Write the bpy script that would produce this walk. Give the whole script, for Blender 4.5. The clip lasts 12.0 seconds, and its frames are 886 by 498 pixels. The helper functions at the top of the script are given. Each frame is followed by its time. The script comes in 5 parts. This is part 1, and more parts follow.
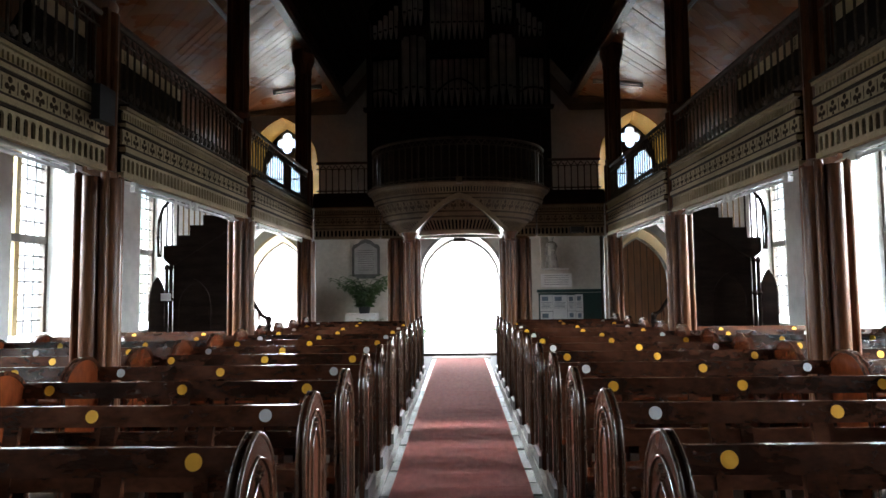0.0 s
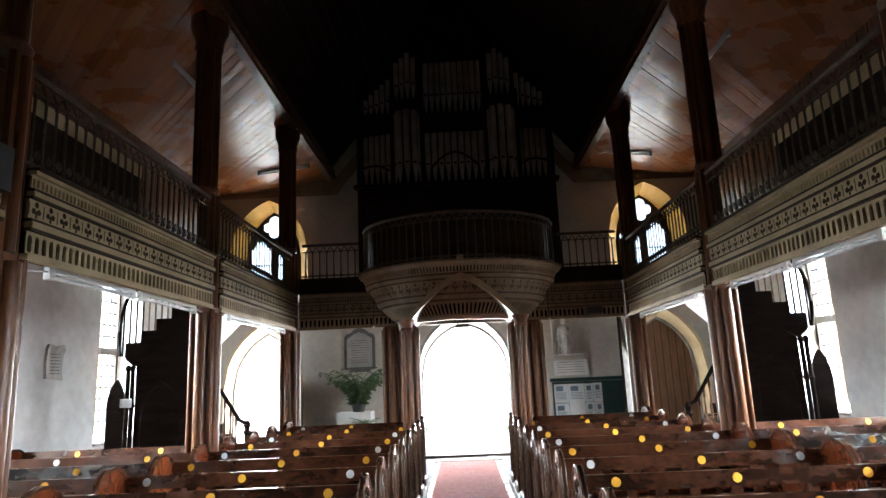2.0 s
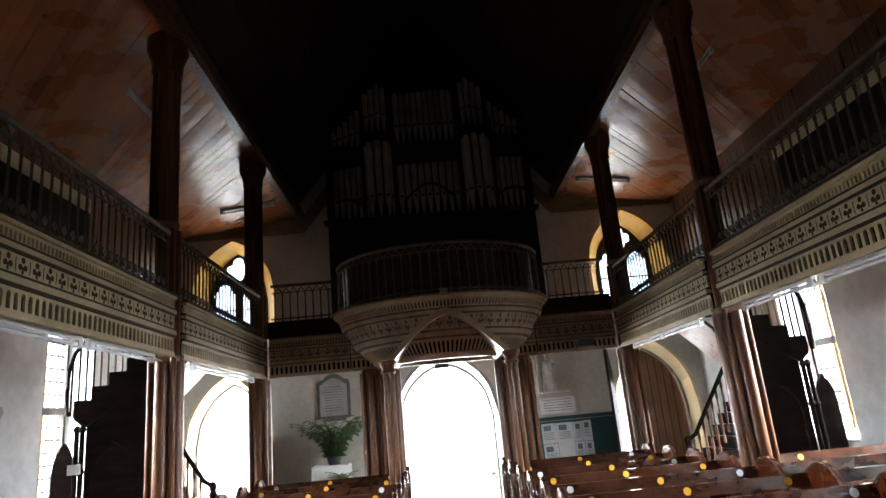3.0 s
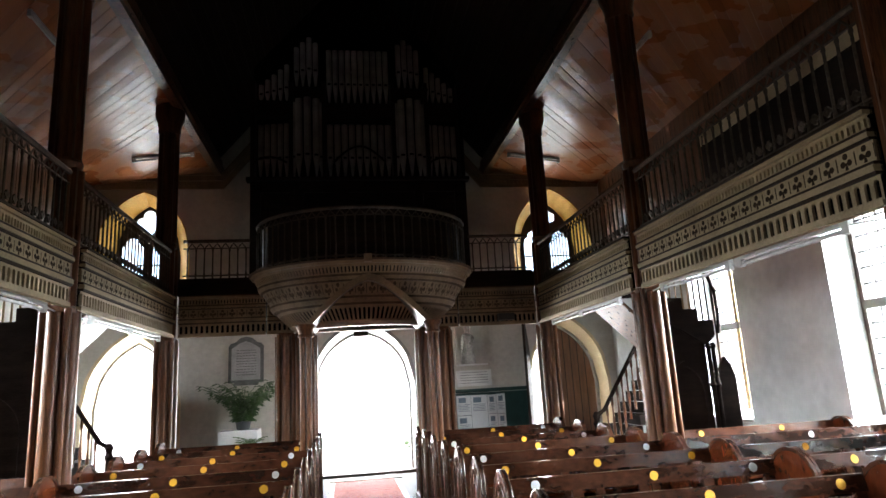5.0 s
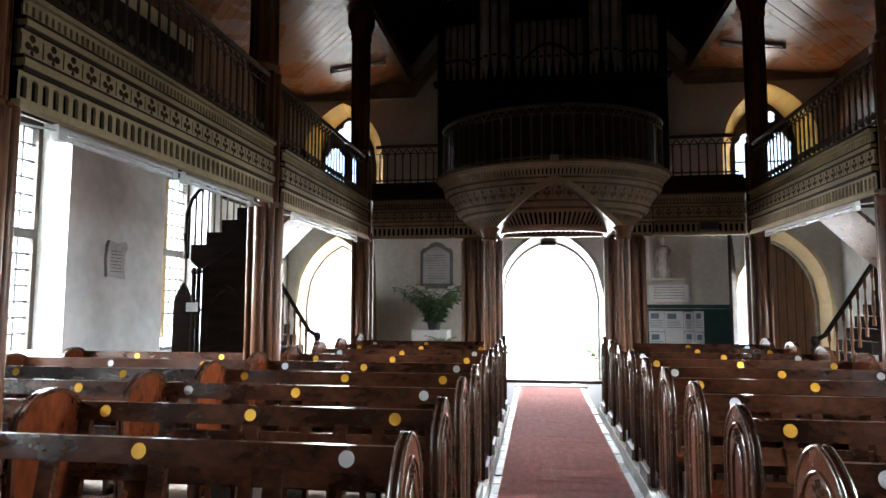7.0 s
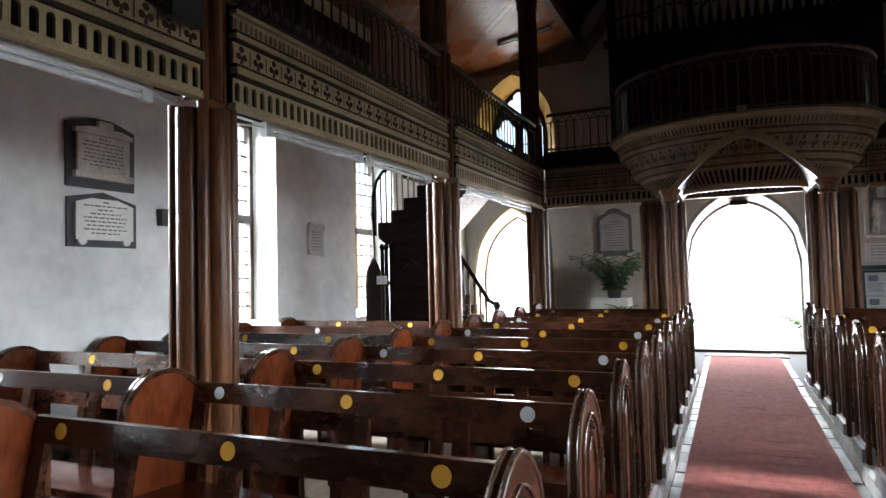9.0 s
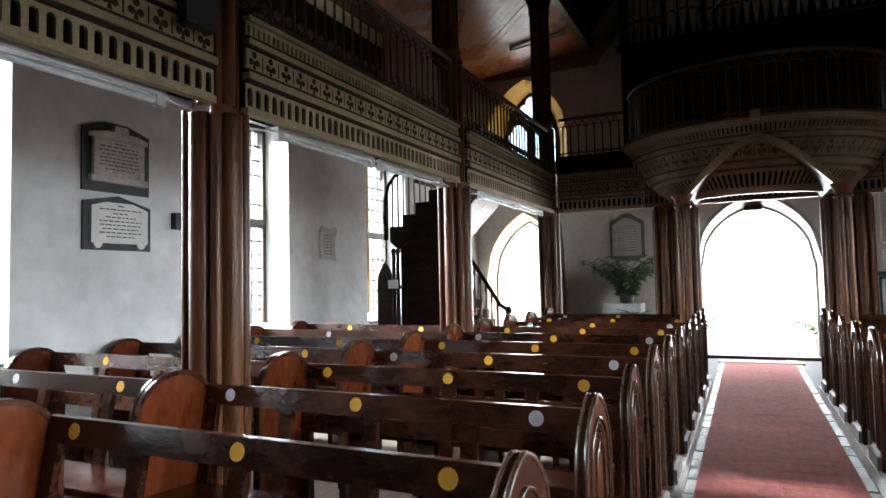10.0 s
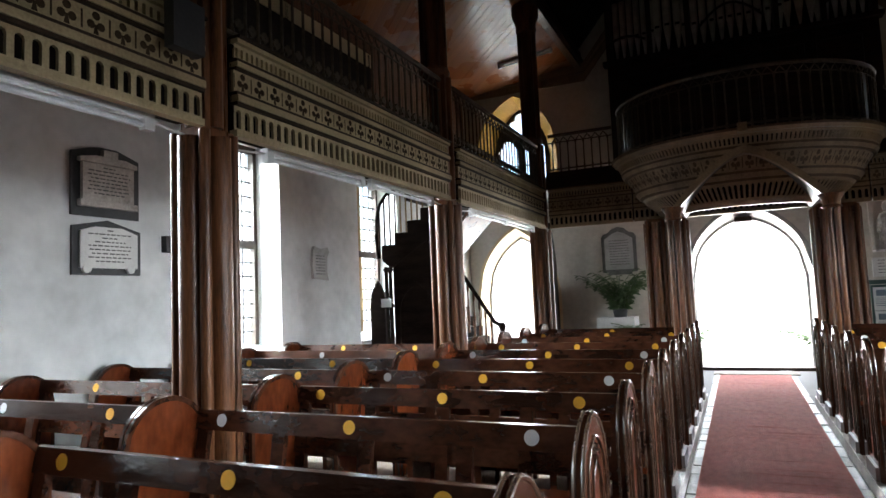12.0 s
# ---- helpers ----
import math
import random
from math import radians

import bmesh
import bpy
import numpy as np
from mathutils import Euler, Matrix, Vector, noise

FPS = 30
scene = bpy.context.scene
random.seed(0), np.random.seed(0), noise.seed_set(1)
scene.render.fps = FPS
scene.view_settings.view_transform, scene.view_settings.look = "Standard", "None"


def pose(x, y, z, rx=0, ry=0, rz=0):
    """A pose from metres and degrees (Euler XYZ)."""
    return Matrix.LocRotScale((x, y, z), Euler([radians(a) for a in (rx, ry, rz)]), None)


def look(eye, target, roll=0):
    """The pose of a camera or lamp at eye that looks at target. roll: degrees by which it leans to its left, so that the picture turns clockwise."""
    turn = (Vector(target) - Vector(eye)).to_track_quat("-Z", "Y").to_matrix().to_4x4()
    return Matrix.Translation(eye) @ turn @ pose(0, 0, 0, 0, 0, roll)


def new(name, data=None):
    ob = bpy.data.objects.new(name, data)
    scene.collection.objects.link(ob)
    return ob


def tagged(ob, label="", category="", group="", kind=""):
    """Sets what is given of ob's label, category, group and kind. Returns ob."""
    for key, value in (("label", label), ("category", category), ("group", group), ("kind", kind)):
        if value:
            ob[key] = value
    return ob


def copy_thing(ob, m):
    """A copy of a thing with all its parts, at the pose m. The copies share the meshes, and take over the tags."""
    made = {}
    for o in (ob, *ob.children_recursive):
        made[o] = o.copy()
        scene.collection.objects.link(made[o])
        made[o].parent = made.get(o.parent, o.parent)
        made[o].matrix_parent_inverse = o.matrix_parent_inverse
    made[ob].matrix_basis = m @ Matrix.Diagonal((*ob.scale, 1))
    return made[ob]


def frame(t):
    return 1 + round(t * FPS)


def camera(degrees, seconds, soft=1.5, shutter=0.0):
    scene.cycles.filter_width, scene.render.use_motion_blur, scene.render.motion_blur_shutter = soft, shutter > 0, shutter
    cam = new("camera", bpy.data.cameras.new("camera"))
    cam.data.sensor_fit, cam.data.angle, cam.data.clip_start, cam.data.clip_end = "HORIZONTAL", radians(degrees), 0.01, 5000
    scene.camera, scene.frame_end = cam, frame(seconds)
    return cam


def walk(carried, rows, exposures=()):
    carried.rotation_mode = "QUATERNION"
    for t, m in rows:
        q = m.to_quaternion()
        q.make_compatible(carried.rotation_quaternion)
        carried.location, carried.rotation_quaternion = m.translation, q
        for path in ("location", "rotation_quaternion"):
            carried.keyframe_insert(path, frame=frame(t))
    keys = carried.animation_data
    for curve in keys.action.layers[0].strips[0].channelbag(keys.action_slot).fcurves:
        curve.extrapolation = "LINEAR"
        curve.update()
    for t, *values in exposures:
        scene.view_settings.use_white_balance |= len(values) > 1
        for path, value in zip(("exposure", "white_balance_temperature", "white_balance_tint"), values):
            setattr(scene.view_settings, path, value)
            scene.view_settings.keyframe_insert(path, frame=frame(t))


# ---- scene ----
cam = camera(70.1, 12.0)
PATH = [
    (0, (0.013, 0.611, 1.509), (-0.039, 2.607, 1.637), -0.7),
    (0.3, (0.044, 0.788, 1.541), (0.045, 2.784, 1.662), -2.8),
    (0.5, (0.065, 0.906, 1.562), (0.114, 2.905, 1.629), -2.0),
    (1, (-0.003, 1.163, 1.608), (0.063, 3.14, 1.904), -3.1),
    (1.3, (-0.014, 1.333, 1.604), (0.018, 3.288, 2.026), -2.3),
    (1.5, (-0.021, 1.446, 1.602), (-0.032, 3.389, 2.076), -1.9),
    (1.7, (-0.021, 1.588, 1.612), (-0.052, 3.526, 2.105), -1.9),
    (2, (-0.021, 1.8, 1.626), (-0.064, 3.76, 2.02), -2.5),
    (2.3, (-0.09, 1.997, 1.646), (-0.105, 3.942, 2.109), -2.6),
    (2.5, (-0.136, 2.128, 1.66), (-0.11, 4.065, 2.155), -3.4),
    (2.7, (-0.199, 2.271, 1.659), (-0.119, 4.202, 2.174), -5.4),
    (4.3, (-0.394, 2.556, 1.588), (-0.293, 4.488, 2.096), -2.7),
    (4.5, (-0.353, 2.592, 1.632), (-0.252, 4.525, 2.135), -1.5),
    (5, (-0.3, 2.581, 1.608), (0.014, 4.512, 2.025), -3.2),
    (5.5, (-0.255, 2.653, 1.583), (0.067, 4.613, 1.82), -4.2),
    (5.7, (-0.256, 2.737, 1.572), (-0.077, 4.72, 1.767), -3.2),
    (6, (-0.258, 2.864, 1.556), (-0.329, 4.854, 1.746), -3.5),
    (6.3, (-0.227, 2.889, 1.528), (-0.366, 4.869, 1.772), -0.8),
    (6.5, (-0.206, 2.906, 1.51), (-0.435, 4.879, 1.749), 0.0),
    (6.7, (-0.208, 2.905, 1.505), (-0.447, 4.88, 1.705), -0.4),
    (7, (-0.212, 2.903, 1.497), (-0.504, 4.874, 1.668), 0.1),
    (7.3, (-0.225, 2.843, 1.496), (-0.69, 4.786, 1.588), 1.1),
    (7.5, (-0.234, 2.803, 1.495), (-0.771, 4.728, 1.579), 1.6),
    (7.7, (-0.212, 2.744, 1.503), (-0.805, 4.652, 1.587), 1.9),
    (9.3, (-0.168, 2.833, 1.462), (-1.013, 4.644, 1.554), -1.8),
    (9.5, (-0.163, 2.837, 1.46), (-1.014, 4.645, 1.557), -1.7),
    (10, (-0.157, 2.815, 1.464), (-1.016, 4.618, 1.567), -1.2),
    (10.5, (-0.165, 2.82, 1.462), (-1.036, 4.618, 1.564), -1.0),
    (11, (-0.165, 2.821, 1.465), (-1.028, 4.622, 1.575), -1.5),
    (11.5, (-0.159, 2.823, 1.47), (-1.004, 4.631, 1.606), -2.0),
    (12, (-0.154, 2.828, 1.473), (-0.99, 4.638, 1.629), -2.4),
]
walk(cam, [(t, look(eye, target, roll)) for t, eye, target, roll in PATH], [(0.0, 2.65), (0.5, 2.95), (1.5, 3.32), (5.5, 3.3), (6.5, 3.1), (7.7, 2.82), (9.5, 2.66), (11.0, 2.64), (12.0, 2.7)])

# ---- world and large lights ----
world = bpy.data.worlds.new("sky")
world.use_nodes = True
scene.world = world
wn = world.node_tree
sky = wn.nodes.new("ShaderNodeTexSky")
sky.sky_type = "NISHITA"
sky.sun_disc = False
sky.sun_elevation = radians(68)
sky.sun_rotation = radians(-55)
wn.links.new(sky.outputs[0], wn.nodes["Background"].inputs[0])
wn.nodes["Background"].inputs[1].default_value = 0.15
sun = new("sun", bpy.data.lights.new("sun", "SUN"))
sun.data.energy, sun.data.angle, sun.data.color = 4.0, radians(0.6), (1.0, 0.95, 0.88)
sun.matrix_world = look((-6, 21, 20), (0, 17, 0))

WALL_X, WALL_Y, EAST_Y = 5.2, 15.1, -3.2
ROWS_Y = [5.2 + 0.8 * k for k in range(-5, 9)]
COLS_Y = [-1.2, 2.15, 5.42, 8.62, 12.05]
COL_X = 2.785


def window_light(name, m, w, h, power, color=(0.85, 0.93, 1.0), spread=180):
    ob = new(name, bpy.data.lights.new(name, "AREA"))
    ob.data.shape, ob.data.size, ob.data.size_y = "RECTANGLE", w, h
    ob.data.energy, ob.data.color, ob.data.spread = power, color, radians(spread)
    ob.matrix_world = m
    return ob


# daylight standing in each opening
LOW_WIN_Y = [2.0, 5.13, 8.4, 11.37]
for s in (-1, 1):
    for y in LOW_WIN_Y:
        window_light("low_window_daylight", look((s * 6.2, y, 2.45), (0, y, -2.2)), 1.05, 2.2, (42 if y < 3 else 112) * (1.0 if s > 0 else 0.45 if 5 < y < 6 else 0.76), spread=94)
    window_light("west_window_daylight", look((s * 4.15, 16.3, 4.6), (s * 4.15, 0, 4.6)), 1.6, 2.0, 11, (1.0, 0.96, 0.9))
window_light("west_door_daylight", look((0.04, 16.6, 1.7), (0.04, 9, 0.0)), 2.2, 2.8, 80, (0.95, 0.97, 1.0))
for s in (-1, 1):
    window_light("aisle_door_daylight", look((s * 4.2, 16.4, 1.6), (s * 4.2, 9, 0.3)), 1.5, 2.6, 35, (0.95, 0.97, 1.0))

# ---- materials ----


def mat(name, color, rough=0.5, metal=0.0, var=0.25, scale=6.0, fine=40.0, bump=0.15, stretch=(1, 1, 1), second=None, spec=0.5, coat=0.0, island=0.0):
    m = bpy.data.materials.new(name)
    m.use_nodes = True
    nt = m.node_tree
    b = nt.nodes["Principled BSDF"]
    b.inputs["Roughness"].default_value = rough
    b.inputs["Metallic"].default_value = metal
    b.inputs["Specular IOR Level"].default_value = spec
    b.inputs["Coat Weight"].default_value = coat
    b.inputs["Coat Roughness"].default_value = 0.18
    tc = nt.nodes.new("ShaderNodeTexCoord")
    mp = nt.nodes.new("ShaderNodeMapping")
    mp.inputs["Scale"].default_value = stretch
    nt.links.new(tc.outputs["Object"], mp.inputs[0])
    n1 = nt.nodes.new("ShaderNodeTexNoise")
    n1.inputs["Scale"].default_value, n1.inputs["Detail"].default_value = scale, 5
    n2 = nt.nodes.new("ShaderNodeTexNoise")
    n2.inputs["Scale"].default_value, n2.inputs["Detail"].default_value = fine, 3
    for n in (n1, n2):
        nt.links.new(mp.outputs[0], n.inputs["Vector"])
    mix = nt.nodes.new("ShaderNodeMix")
    mix.data_type = "RGBA"
    dark = [c * (1 - var) for c in color]
    lite = [min(1, c * (1 + var)) for c in (second or color)]
    mix.inputs["A"].default_value, mix.inputs["B"].default_value = (*dark, 1), (*lite, 1)
    ramp = nt.nodes.new("ShaderNodeMapRange")
    ramp.inputs["From Min"].default_value, ramp.inputs["From Max"].default_value = 0.32, 0.68
    add = nt.nodes.new("ShaderNodeMath")
    add.operation = "MULTIPLY_ADD"
    add.inputs[1].default_value = 0.35
    nt.links.new(n2.outputs[0], add.inputs[0])
    sc = nt.nodes.new("ShaderNodeMath")
    sc.operation = "MULTIPLY"
    sc.inputs[1].default_value = 0.65
    nt.links.new(n1.outputs[0], sc.inputs[0])
    nt.links.new(sc.outputs[0], add.inputs[2])
    last = add
    if island:
        oi = nt.nodes.new("ShaderNodeObjectInfo")
        isl = nt.nodes.new("ShaderNodeNewGeometry")
        a1 = nt.nodes.new("ShaderNodeMath")
        a1.operation = "ADD"
        nt.links.new(oi.outputs["Random"], a1.inputs[0])
        nt.links.new(isl.outputs["Random Per Island"], a1.inputs[1])
        a2 = nt.nodes.new("ShaderNodeMath")
        a2.operation = "MULTIPLY_ADD"
        a2.inputs[1].default_value = island * 0.3
        nt.links.new(a1.outputs[0], a2.inputs[0])
        off = nt.nodes.new("ShaderNodeMath")
        off.operation = "SUBTRACT"
        off.inputs[1].default_value = island * 0.3
        nt.links.new(add.outputs[0], off.inputs[0])
        nt.links.new(off.outputs[0], a2.inputs[2])
        last = a2
    nt.links.new(last.outputs[0], ramp.inputs[0])
    nt.links.new(ramp.outputs[0], mix.inputs["Factor"])
    nt.links.new(mix.outputs["Result"], b.inputs["Base Color"])
    rr = nt.nodes.new("ShaderNodeMapRange")
    rr.inputs["To Min"].default_value, rr.inputs["To Max"].default_value = max(0.03, rough - 0.12), min(1, rough + 0.15)
    nt.links.new(n1.outputs[0], rr.inputs[0])
    nt.links.new(rr.outputs[0], b.inputs["Roughness"])
    bp = nt.nodes.new("ShaderNodeBump")
    bp.inputs["Strength"].default_value, bp.inputs["Distance"].default_value = bump, 0.01
    nt.links.new(n2.outputs[0], bp.inputs["Height"])
    nt.links.new(bp.outputs[0], b.inputs["Normal"])
    return m


def glass_mat(name, tint=(0.92, 0.95, 0.96)):
    m = bpy.data.materials.new(name)
    m.use_nodes = True
    nt = m.node_tree
    nt.nodes.remove(nt.nodes["Principled BSDF"])
    t, g, mx = (nt.nodes.new("ShaderNodeBsdf" + k) for k in ("Transparent", "Glossy")), None, nt.nodes.new("ShaderNodeMixShader")
    t, g = t
    t.inputs[0].default_value = (*tint, 1)
    g.inputs["Roughness"].default_value = 0.08
    mx.inputs[0].default_value = 0.07
    nt.links.new(t.outputs[0], mx.inputs[1])
    nt.links.new(g.outputs[0], mx.inputs[2])
    nt.links.new(mx.outputs[0], nt.nodes["Material Output"].inputs[0])
    return m


def board_mat(name, dark, lite):
    """Varnished diagonal boards: grain drawn out along each board, a tone of its own for each, and an uneven gloss."""
    m = bpy.data.materials.new(name)
    m.use_nodes = True
    nt = m.node_tree
    b = nt.nodes["Principled BSDF"]

    def math_node(op, x, y):
        n = nt.nodes.new("ShaderNodeMath")
        n.operation = op
        for k, v in ((0, x), (1, y)):
            if isinstance(v, (int, float)):
                n.inputs[k].default_value = v
            elif v is not None:
                nt.links.new(v, n.inputs[k])
        return n.outputs[0]
    tc, sep, com = (nt.nodes.new("ShaderNode" + k) for k in ("TexCoord", "SeparateXYZ", "CombineXYZ"))
    nt.links.new(tc.outputs["Object"], sep.inputs[0])
    ax = math_node("ABSOLUTE", sep.outputs[0], None)
    nt.links.new(math_node("MULTIPLY", math_node("SUBTRACT", sep.outputs[1], ax), 9.0), com.inputs[0])
    nt.links.new(math_node("MULTIPLY", math_node("ADD", sep.outputs[1], ax), 0.9), com.inputs[1])
    geo = nt.nodes.new("ShaderNodeNewGeometry")
    nt.links.new(math_node("MULTIPLY", geo.outputs["Random Per Island"], 40.0), com.inputs[2])
    grain, fine, blot = (nt.nodes.new("ShaderNodeTexNoise") for _ in range(3))
    for n, sc, de in ((grain, 1.0, 4), (fine, 5.0, 3)):
        n.inputs["Scale"].default_value, n.inputs["Detail"].default_value = sc, de
        nt.links.new(com.outputs[0], n.inputs["Vector"])
    blot.inputs["Scale"].default_value, blot.inputs["Detail"].default_value = 1.6, 3
    nt.links.new(tc.outputs["Object"], blot.inputs["Vector"])
    tone = math_node("ADD", math_node("MULTIPLY", grain.outputs[0], 0.55), math_node("MULTIPLY", geo.outputs["Random Per Island"], 0.5))
    mix = nt.nodes.new("ShaderNodeMix")
    mix.data_type = "RGBA"
    mix.inputs["A"].default_value, mix.inputs["B"].default_value = (*dark, 1), (*lite, 1)
    nt.links.new(tone, mix.inputs["Factor"])
    nt.links.new(mix.outputs["Result"], b.inputs["Base Color"])
    gloss = nt.nodes.new("ShaderNodeMapRange")
    gloss.inputs["From Min"].default_value, gloss.inputs["From Max"].default_value = 0.3, 0.7
    gloss.inputs["To Min"].default_value, gloss.inputs["To Max"].default_value = 0.2, 0.36
    nt.links.new(blot.outputs[0], gloss.inputs[0])
    nt.links.new(gloss.outputs[0], b.inputs["Roughness"])
    b.inputs["Specular IOR Level"].default_value = 0.3
    bp = nt.nodes.new("ShaderNodeBump")
    bp.inputs["Strength"].default_value, bp.inputs["Distance"].default_value = 0.22, 0.012
    nt.links.new(math_node("ADD", grain.outputs[0], math_node("MULTIPLY", fine.outputs[0], 0.1)), bp.inputs["Height"])
    nt.links.new(bp.outputs[0], b.inputs["Normal"])
    return m


PEW = mat("varnished_pew_wood", (0.021, 0.0075, 0.004), 0.17, var=0.45, scale=3, fine=14, bump=0.1, stretch=(1.5, 3, 3), second=(0.044, 0.0155, 0.0078), spec=0.45, island=0.5)
ENDWOOD = mat("dark_polished_end_wood", (0.014, 0.0065, 0.004), 0.22, var=0.4, scale=3, fine=18, bump=0.05, stretch=(2, 2, 1), second=(0.048, 0.0145, 0.0065), spec=0.35, island=0.5)
POLISH = mat("polished_edge_wood", (0.03, 0.016, 0.01), 0.2, var=0.3, scale=6, fine=30, bump=0.06, second=(0.05, 0.028, 0.018), spec=0.7, coat=0.2)
# brown paint, darkened further for the shadow under the mouldings
MOULDBROWN = mat("shade_darkened_brown_moulding", (0.02, 0.012, 0.007), 0.6, var=0.3, second=(0.035, 0.021, 0.012), spec=0.15)
LOFTLINE = mat("brown_loft_line", (0.07, 0.045, 0.025), 0.6, var=0.3, second=(0.1, 0.066, 0.038), spec=0.2)
TREFOIL = mat("brown_cutout", (0.018, 0.012, 0.006), 0.8, var=0.35, second=(0.04, 0.026, 0.014), spec=0.1)
STAIRWOOD = mat("black_brown_stair_boards", (0.009, 0.006, 0.005), 0.8, var=0.45, scale=2.5, fine=26, bump=0.15, stretch=(1, 1, 5), second=(0.015, 0.01, 0.008), spec=0.03)
WEATHERED = mat("weathered_grey_marble", (0.2, 0.18, 0.155), 0.7, var=0.35, scale=5, second=(0.5, 0.49, 0.46))
PANEL = mat("reddish_panel_wood", (0.036, 0.0075, 0.0028), 0.18, var=0.45, scale=2.2, fine=12, bump=0.08, stretch=(2, 2, 1), second=(0.085, 0.019, 0.006), spec=0.45, island=0.6)
COLUMN = mat("varnished_column_wood", (0.055, 0.02, 0.0075), 0.3, var=0.5, scale=3, fine=24, bump=0.1, stretch=(7, 7, 0.6), second=(0.125, 0.048, 0.019), spec=0.28)
DARKWOOD = mat("dark_wood", (0.014, 0.008, 0.0055), 0.5, var=0.4, scale=3, fine=30, bump=0.15, stretch=(1, 1, 5), second=(0.026, 0.015, 0.01), spec=0.18)
CREAM = mat("aged_cream_paint", (0.25, 0.188, 0.1), 0.55, var=0.22, scale=2.5, fine=60, bump=0.1, second=(0.35, 0.27, 0.155), spec=0.35)
GALRAIL = mat("brown_painted_baluster", (0.06, 0.046, 0.034), 0.6, var=0.3, second=(0.1, 0.078, 0.058), spec=0.15)
# near-black: the shade inside openings is put into this colour
RECESS_SHADE = mat("recess_shade", (0.006, 0.004, 0.003), 0.95, var=0.3, spec=0.05)
PLASTER = mat("pale_grey_blue_plaster", (0.53, 0.55, 0.548), 0.7, var=0.1, scale=1.3, fine=7, bump=0.3, second=(0.68, 0.695, 0.69))
WARMPLASTER = mat("warm_white_plaster", (0.56, 0.53, 0.46), 0.75, var=0.1, scale=0.9, fine=14, bump=0.12, second=(0.66, 0.63, 0.56))
YELLOWSTONE = mat("ochre_painted_reveal", (0.6, 0.34, 0.06), 0.7, var=0.12, scale=2, second=(0.72, 0.43, 0.09))
BOARDS = board_mat("varnished_ceiling_boards", (0.17, 0.05, 0.014), (0.38, 0.135, 0.045))
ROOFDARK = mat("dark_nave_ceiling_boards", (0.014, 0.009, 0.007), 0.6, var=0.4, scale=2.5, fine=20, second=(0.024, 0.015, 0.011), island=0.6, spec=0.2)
CARPET = mat("red_carpet", (0.23, 0.056, 0.044), 0.95, var=0.14, scale=7, fine=55, bump=0.7, stretch=(2.5, 1, 1), second=(0.29, 0.082, 0.064), spec=0.06)
TILE = mat("worn_marble_tile", (0.05, 0.05, 0.046), 0.42, var=0.5, scale=14, fine=40, bump=0.5, second=(0.16, 0.16, 0.15), spec=0.4, island=0.9)
JOINT = mat("dark_floor_joint", (0.04, 0.039, 0.036), 0.8, var=0.3)
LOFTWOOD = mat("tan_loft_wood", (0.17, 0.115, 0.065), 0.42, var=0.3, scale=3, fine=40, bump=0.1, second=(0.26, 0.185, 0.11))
KERB = mat("pale_stone_kerb", (0.26, 0.255, 0.24), 0.55, var=0.25, second=(0.4, 0.39, 0.365))
FLOORWOOD = mat("worn_floor_boards", (0.16, 0.12, 0.09), 0.45, var=0.35, scale=2, fine=22, stretch=(7, 0.8, 1), second=(0.25, 0.2, 0.16))
PIPE = mat("dull_pipe_metal", (0.3, 0.29, 0.275), 0.45, metal=0.4, var=0.25, scale=4, second=(0.42, 0.4, 0.37), island=0.5)
MARBLE = mat("white_marble", (0.66, 0.66, 0.64), 0.4, var=0.1, scale=3, second=(0.74, 0.74, 0.72))
SLATE = mat("black_slate", (0.03, 0.032, 0.035), 0.4, var=0.3)
GREYSTONE = mat("grey_stone_surround", (0.22, 0.22, 0.22), 0.5, var=0.2)
DARKSTONE = mat("dark_grey_moulded_stone", (0.1, 0.1, 0.1), 0.5, var=0.25, second=(0.16, 0.16, 0.155))
PALESTONE = mat("grey_veined_marble", (0.36, 0.36, 0.345), 0.5, var=0.15, scale=4, second=(0.46, 0.46, 0.44))
BROWNSTONE = mat("discoloured_marble", (0.34, 0.3, 0.26), 0.55, var=0.25, scale=4, second=(0.5, 0.47, 0.43))
# cream lightened for the light on the arch reveals and bench rails
LITCREAM = mat("lit_cream_paint", (0.68, 0.55, 0.34), 0.7, var=0.1, scale=2, second=(0.76, 0.64, 0.42))
INK = mat("engraved_ink", (0.1, 0.1, 0.1), 0.8)
FRAME = mat("dark_window_frame", (0.07, 0.05, 0.035), 0.5, var=0.3)
FRAMEGOLD = mat("ochre_window_frame", (0.42, 0.3, 0.13), 0.5, var=0.25)
LEAD = mat("window_lead", (0.12, 0.12, 0.12), 0.6, metal=0.3)
CARPET.node_tree.nodes["Principled BSDF"].inputs["Sheen Weight"].default_value = 0.07
CARPET.node_tree.nodes["Principled BSDF"].inputs["Sheen Roughness"].default_value = 0.4
GLASS = glass_mat("clear_leaded_glass")
WHITE = mat("white_enamel", (0.5, 0.51, 0.51), 0.4, var=0.06)
TUBE = mat("unlit_fluorescent_tube", (0.6, 0.62, 0.64), 0.25, var=0.03)
BLACK = mat("black_plastic", (0.02, 0.02, 0.022), 0.5)
YDOT = mat("yellow_vinyl", (0.66, 0.33, 0.01), 0.7, var=0.06)
WDOT = mat("white_vinyl", (0.5, 0.51, 0.52), 0.5, var=0.06)
LEAF = mat("palm_leaf", (0.05, 0.1, 0.035), 0.45, var=0.35, island=0.6, second=(0.08, 0.14, 0.05))
GREENWOOD = mat("dark_green_painted_wood", (0.015, 0.05, 0.045), 0.45, var=0.25)
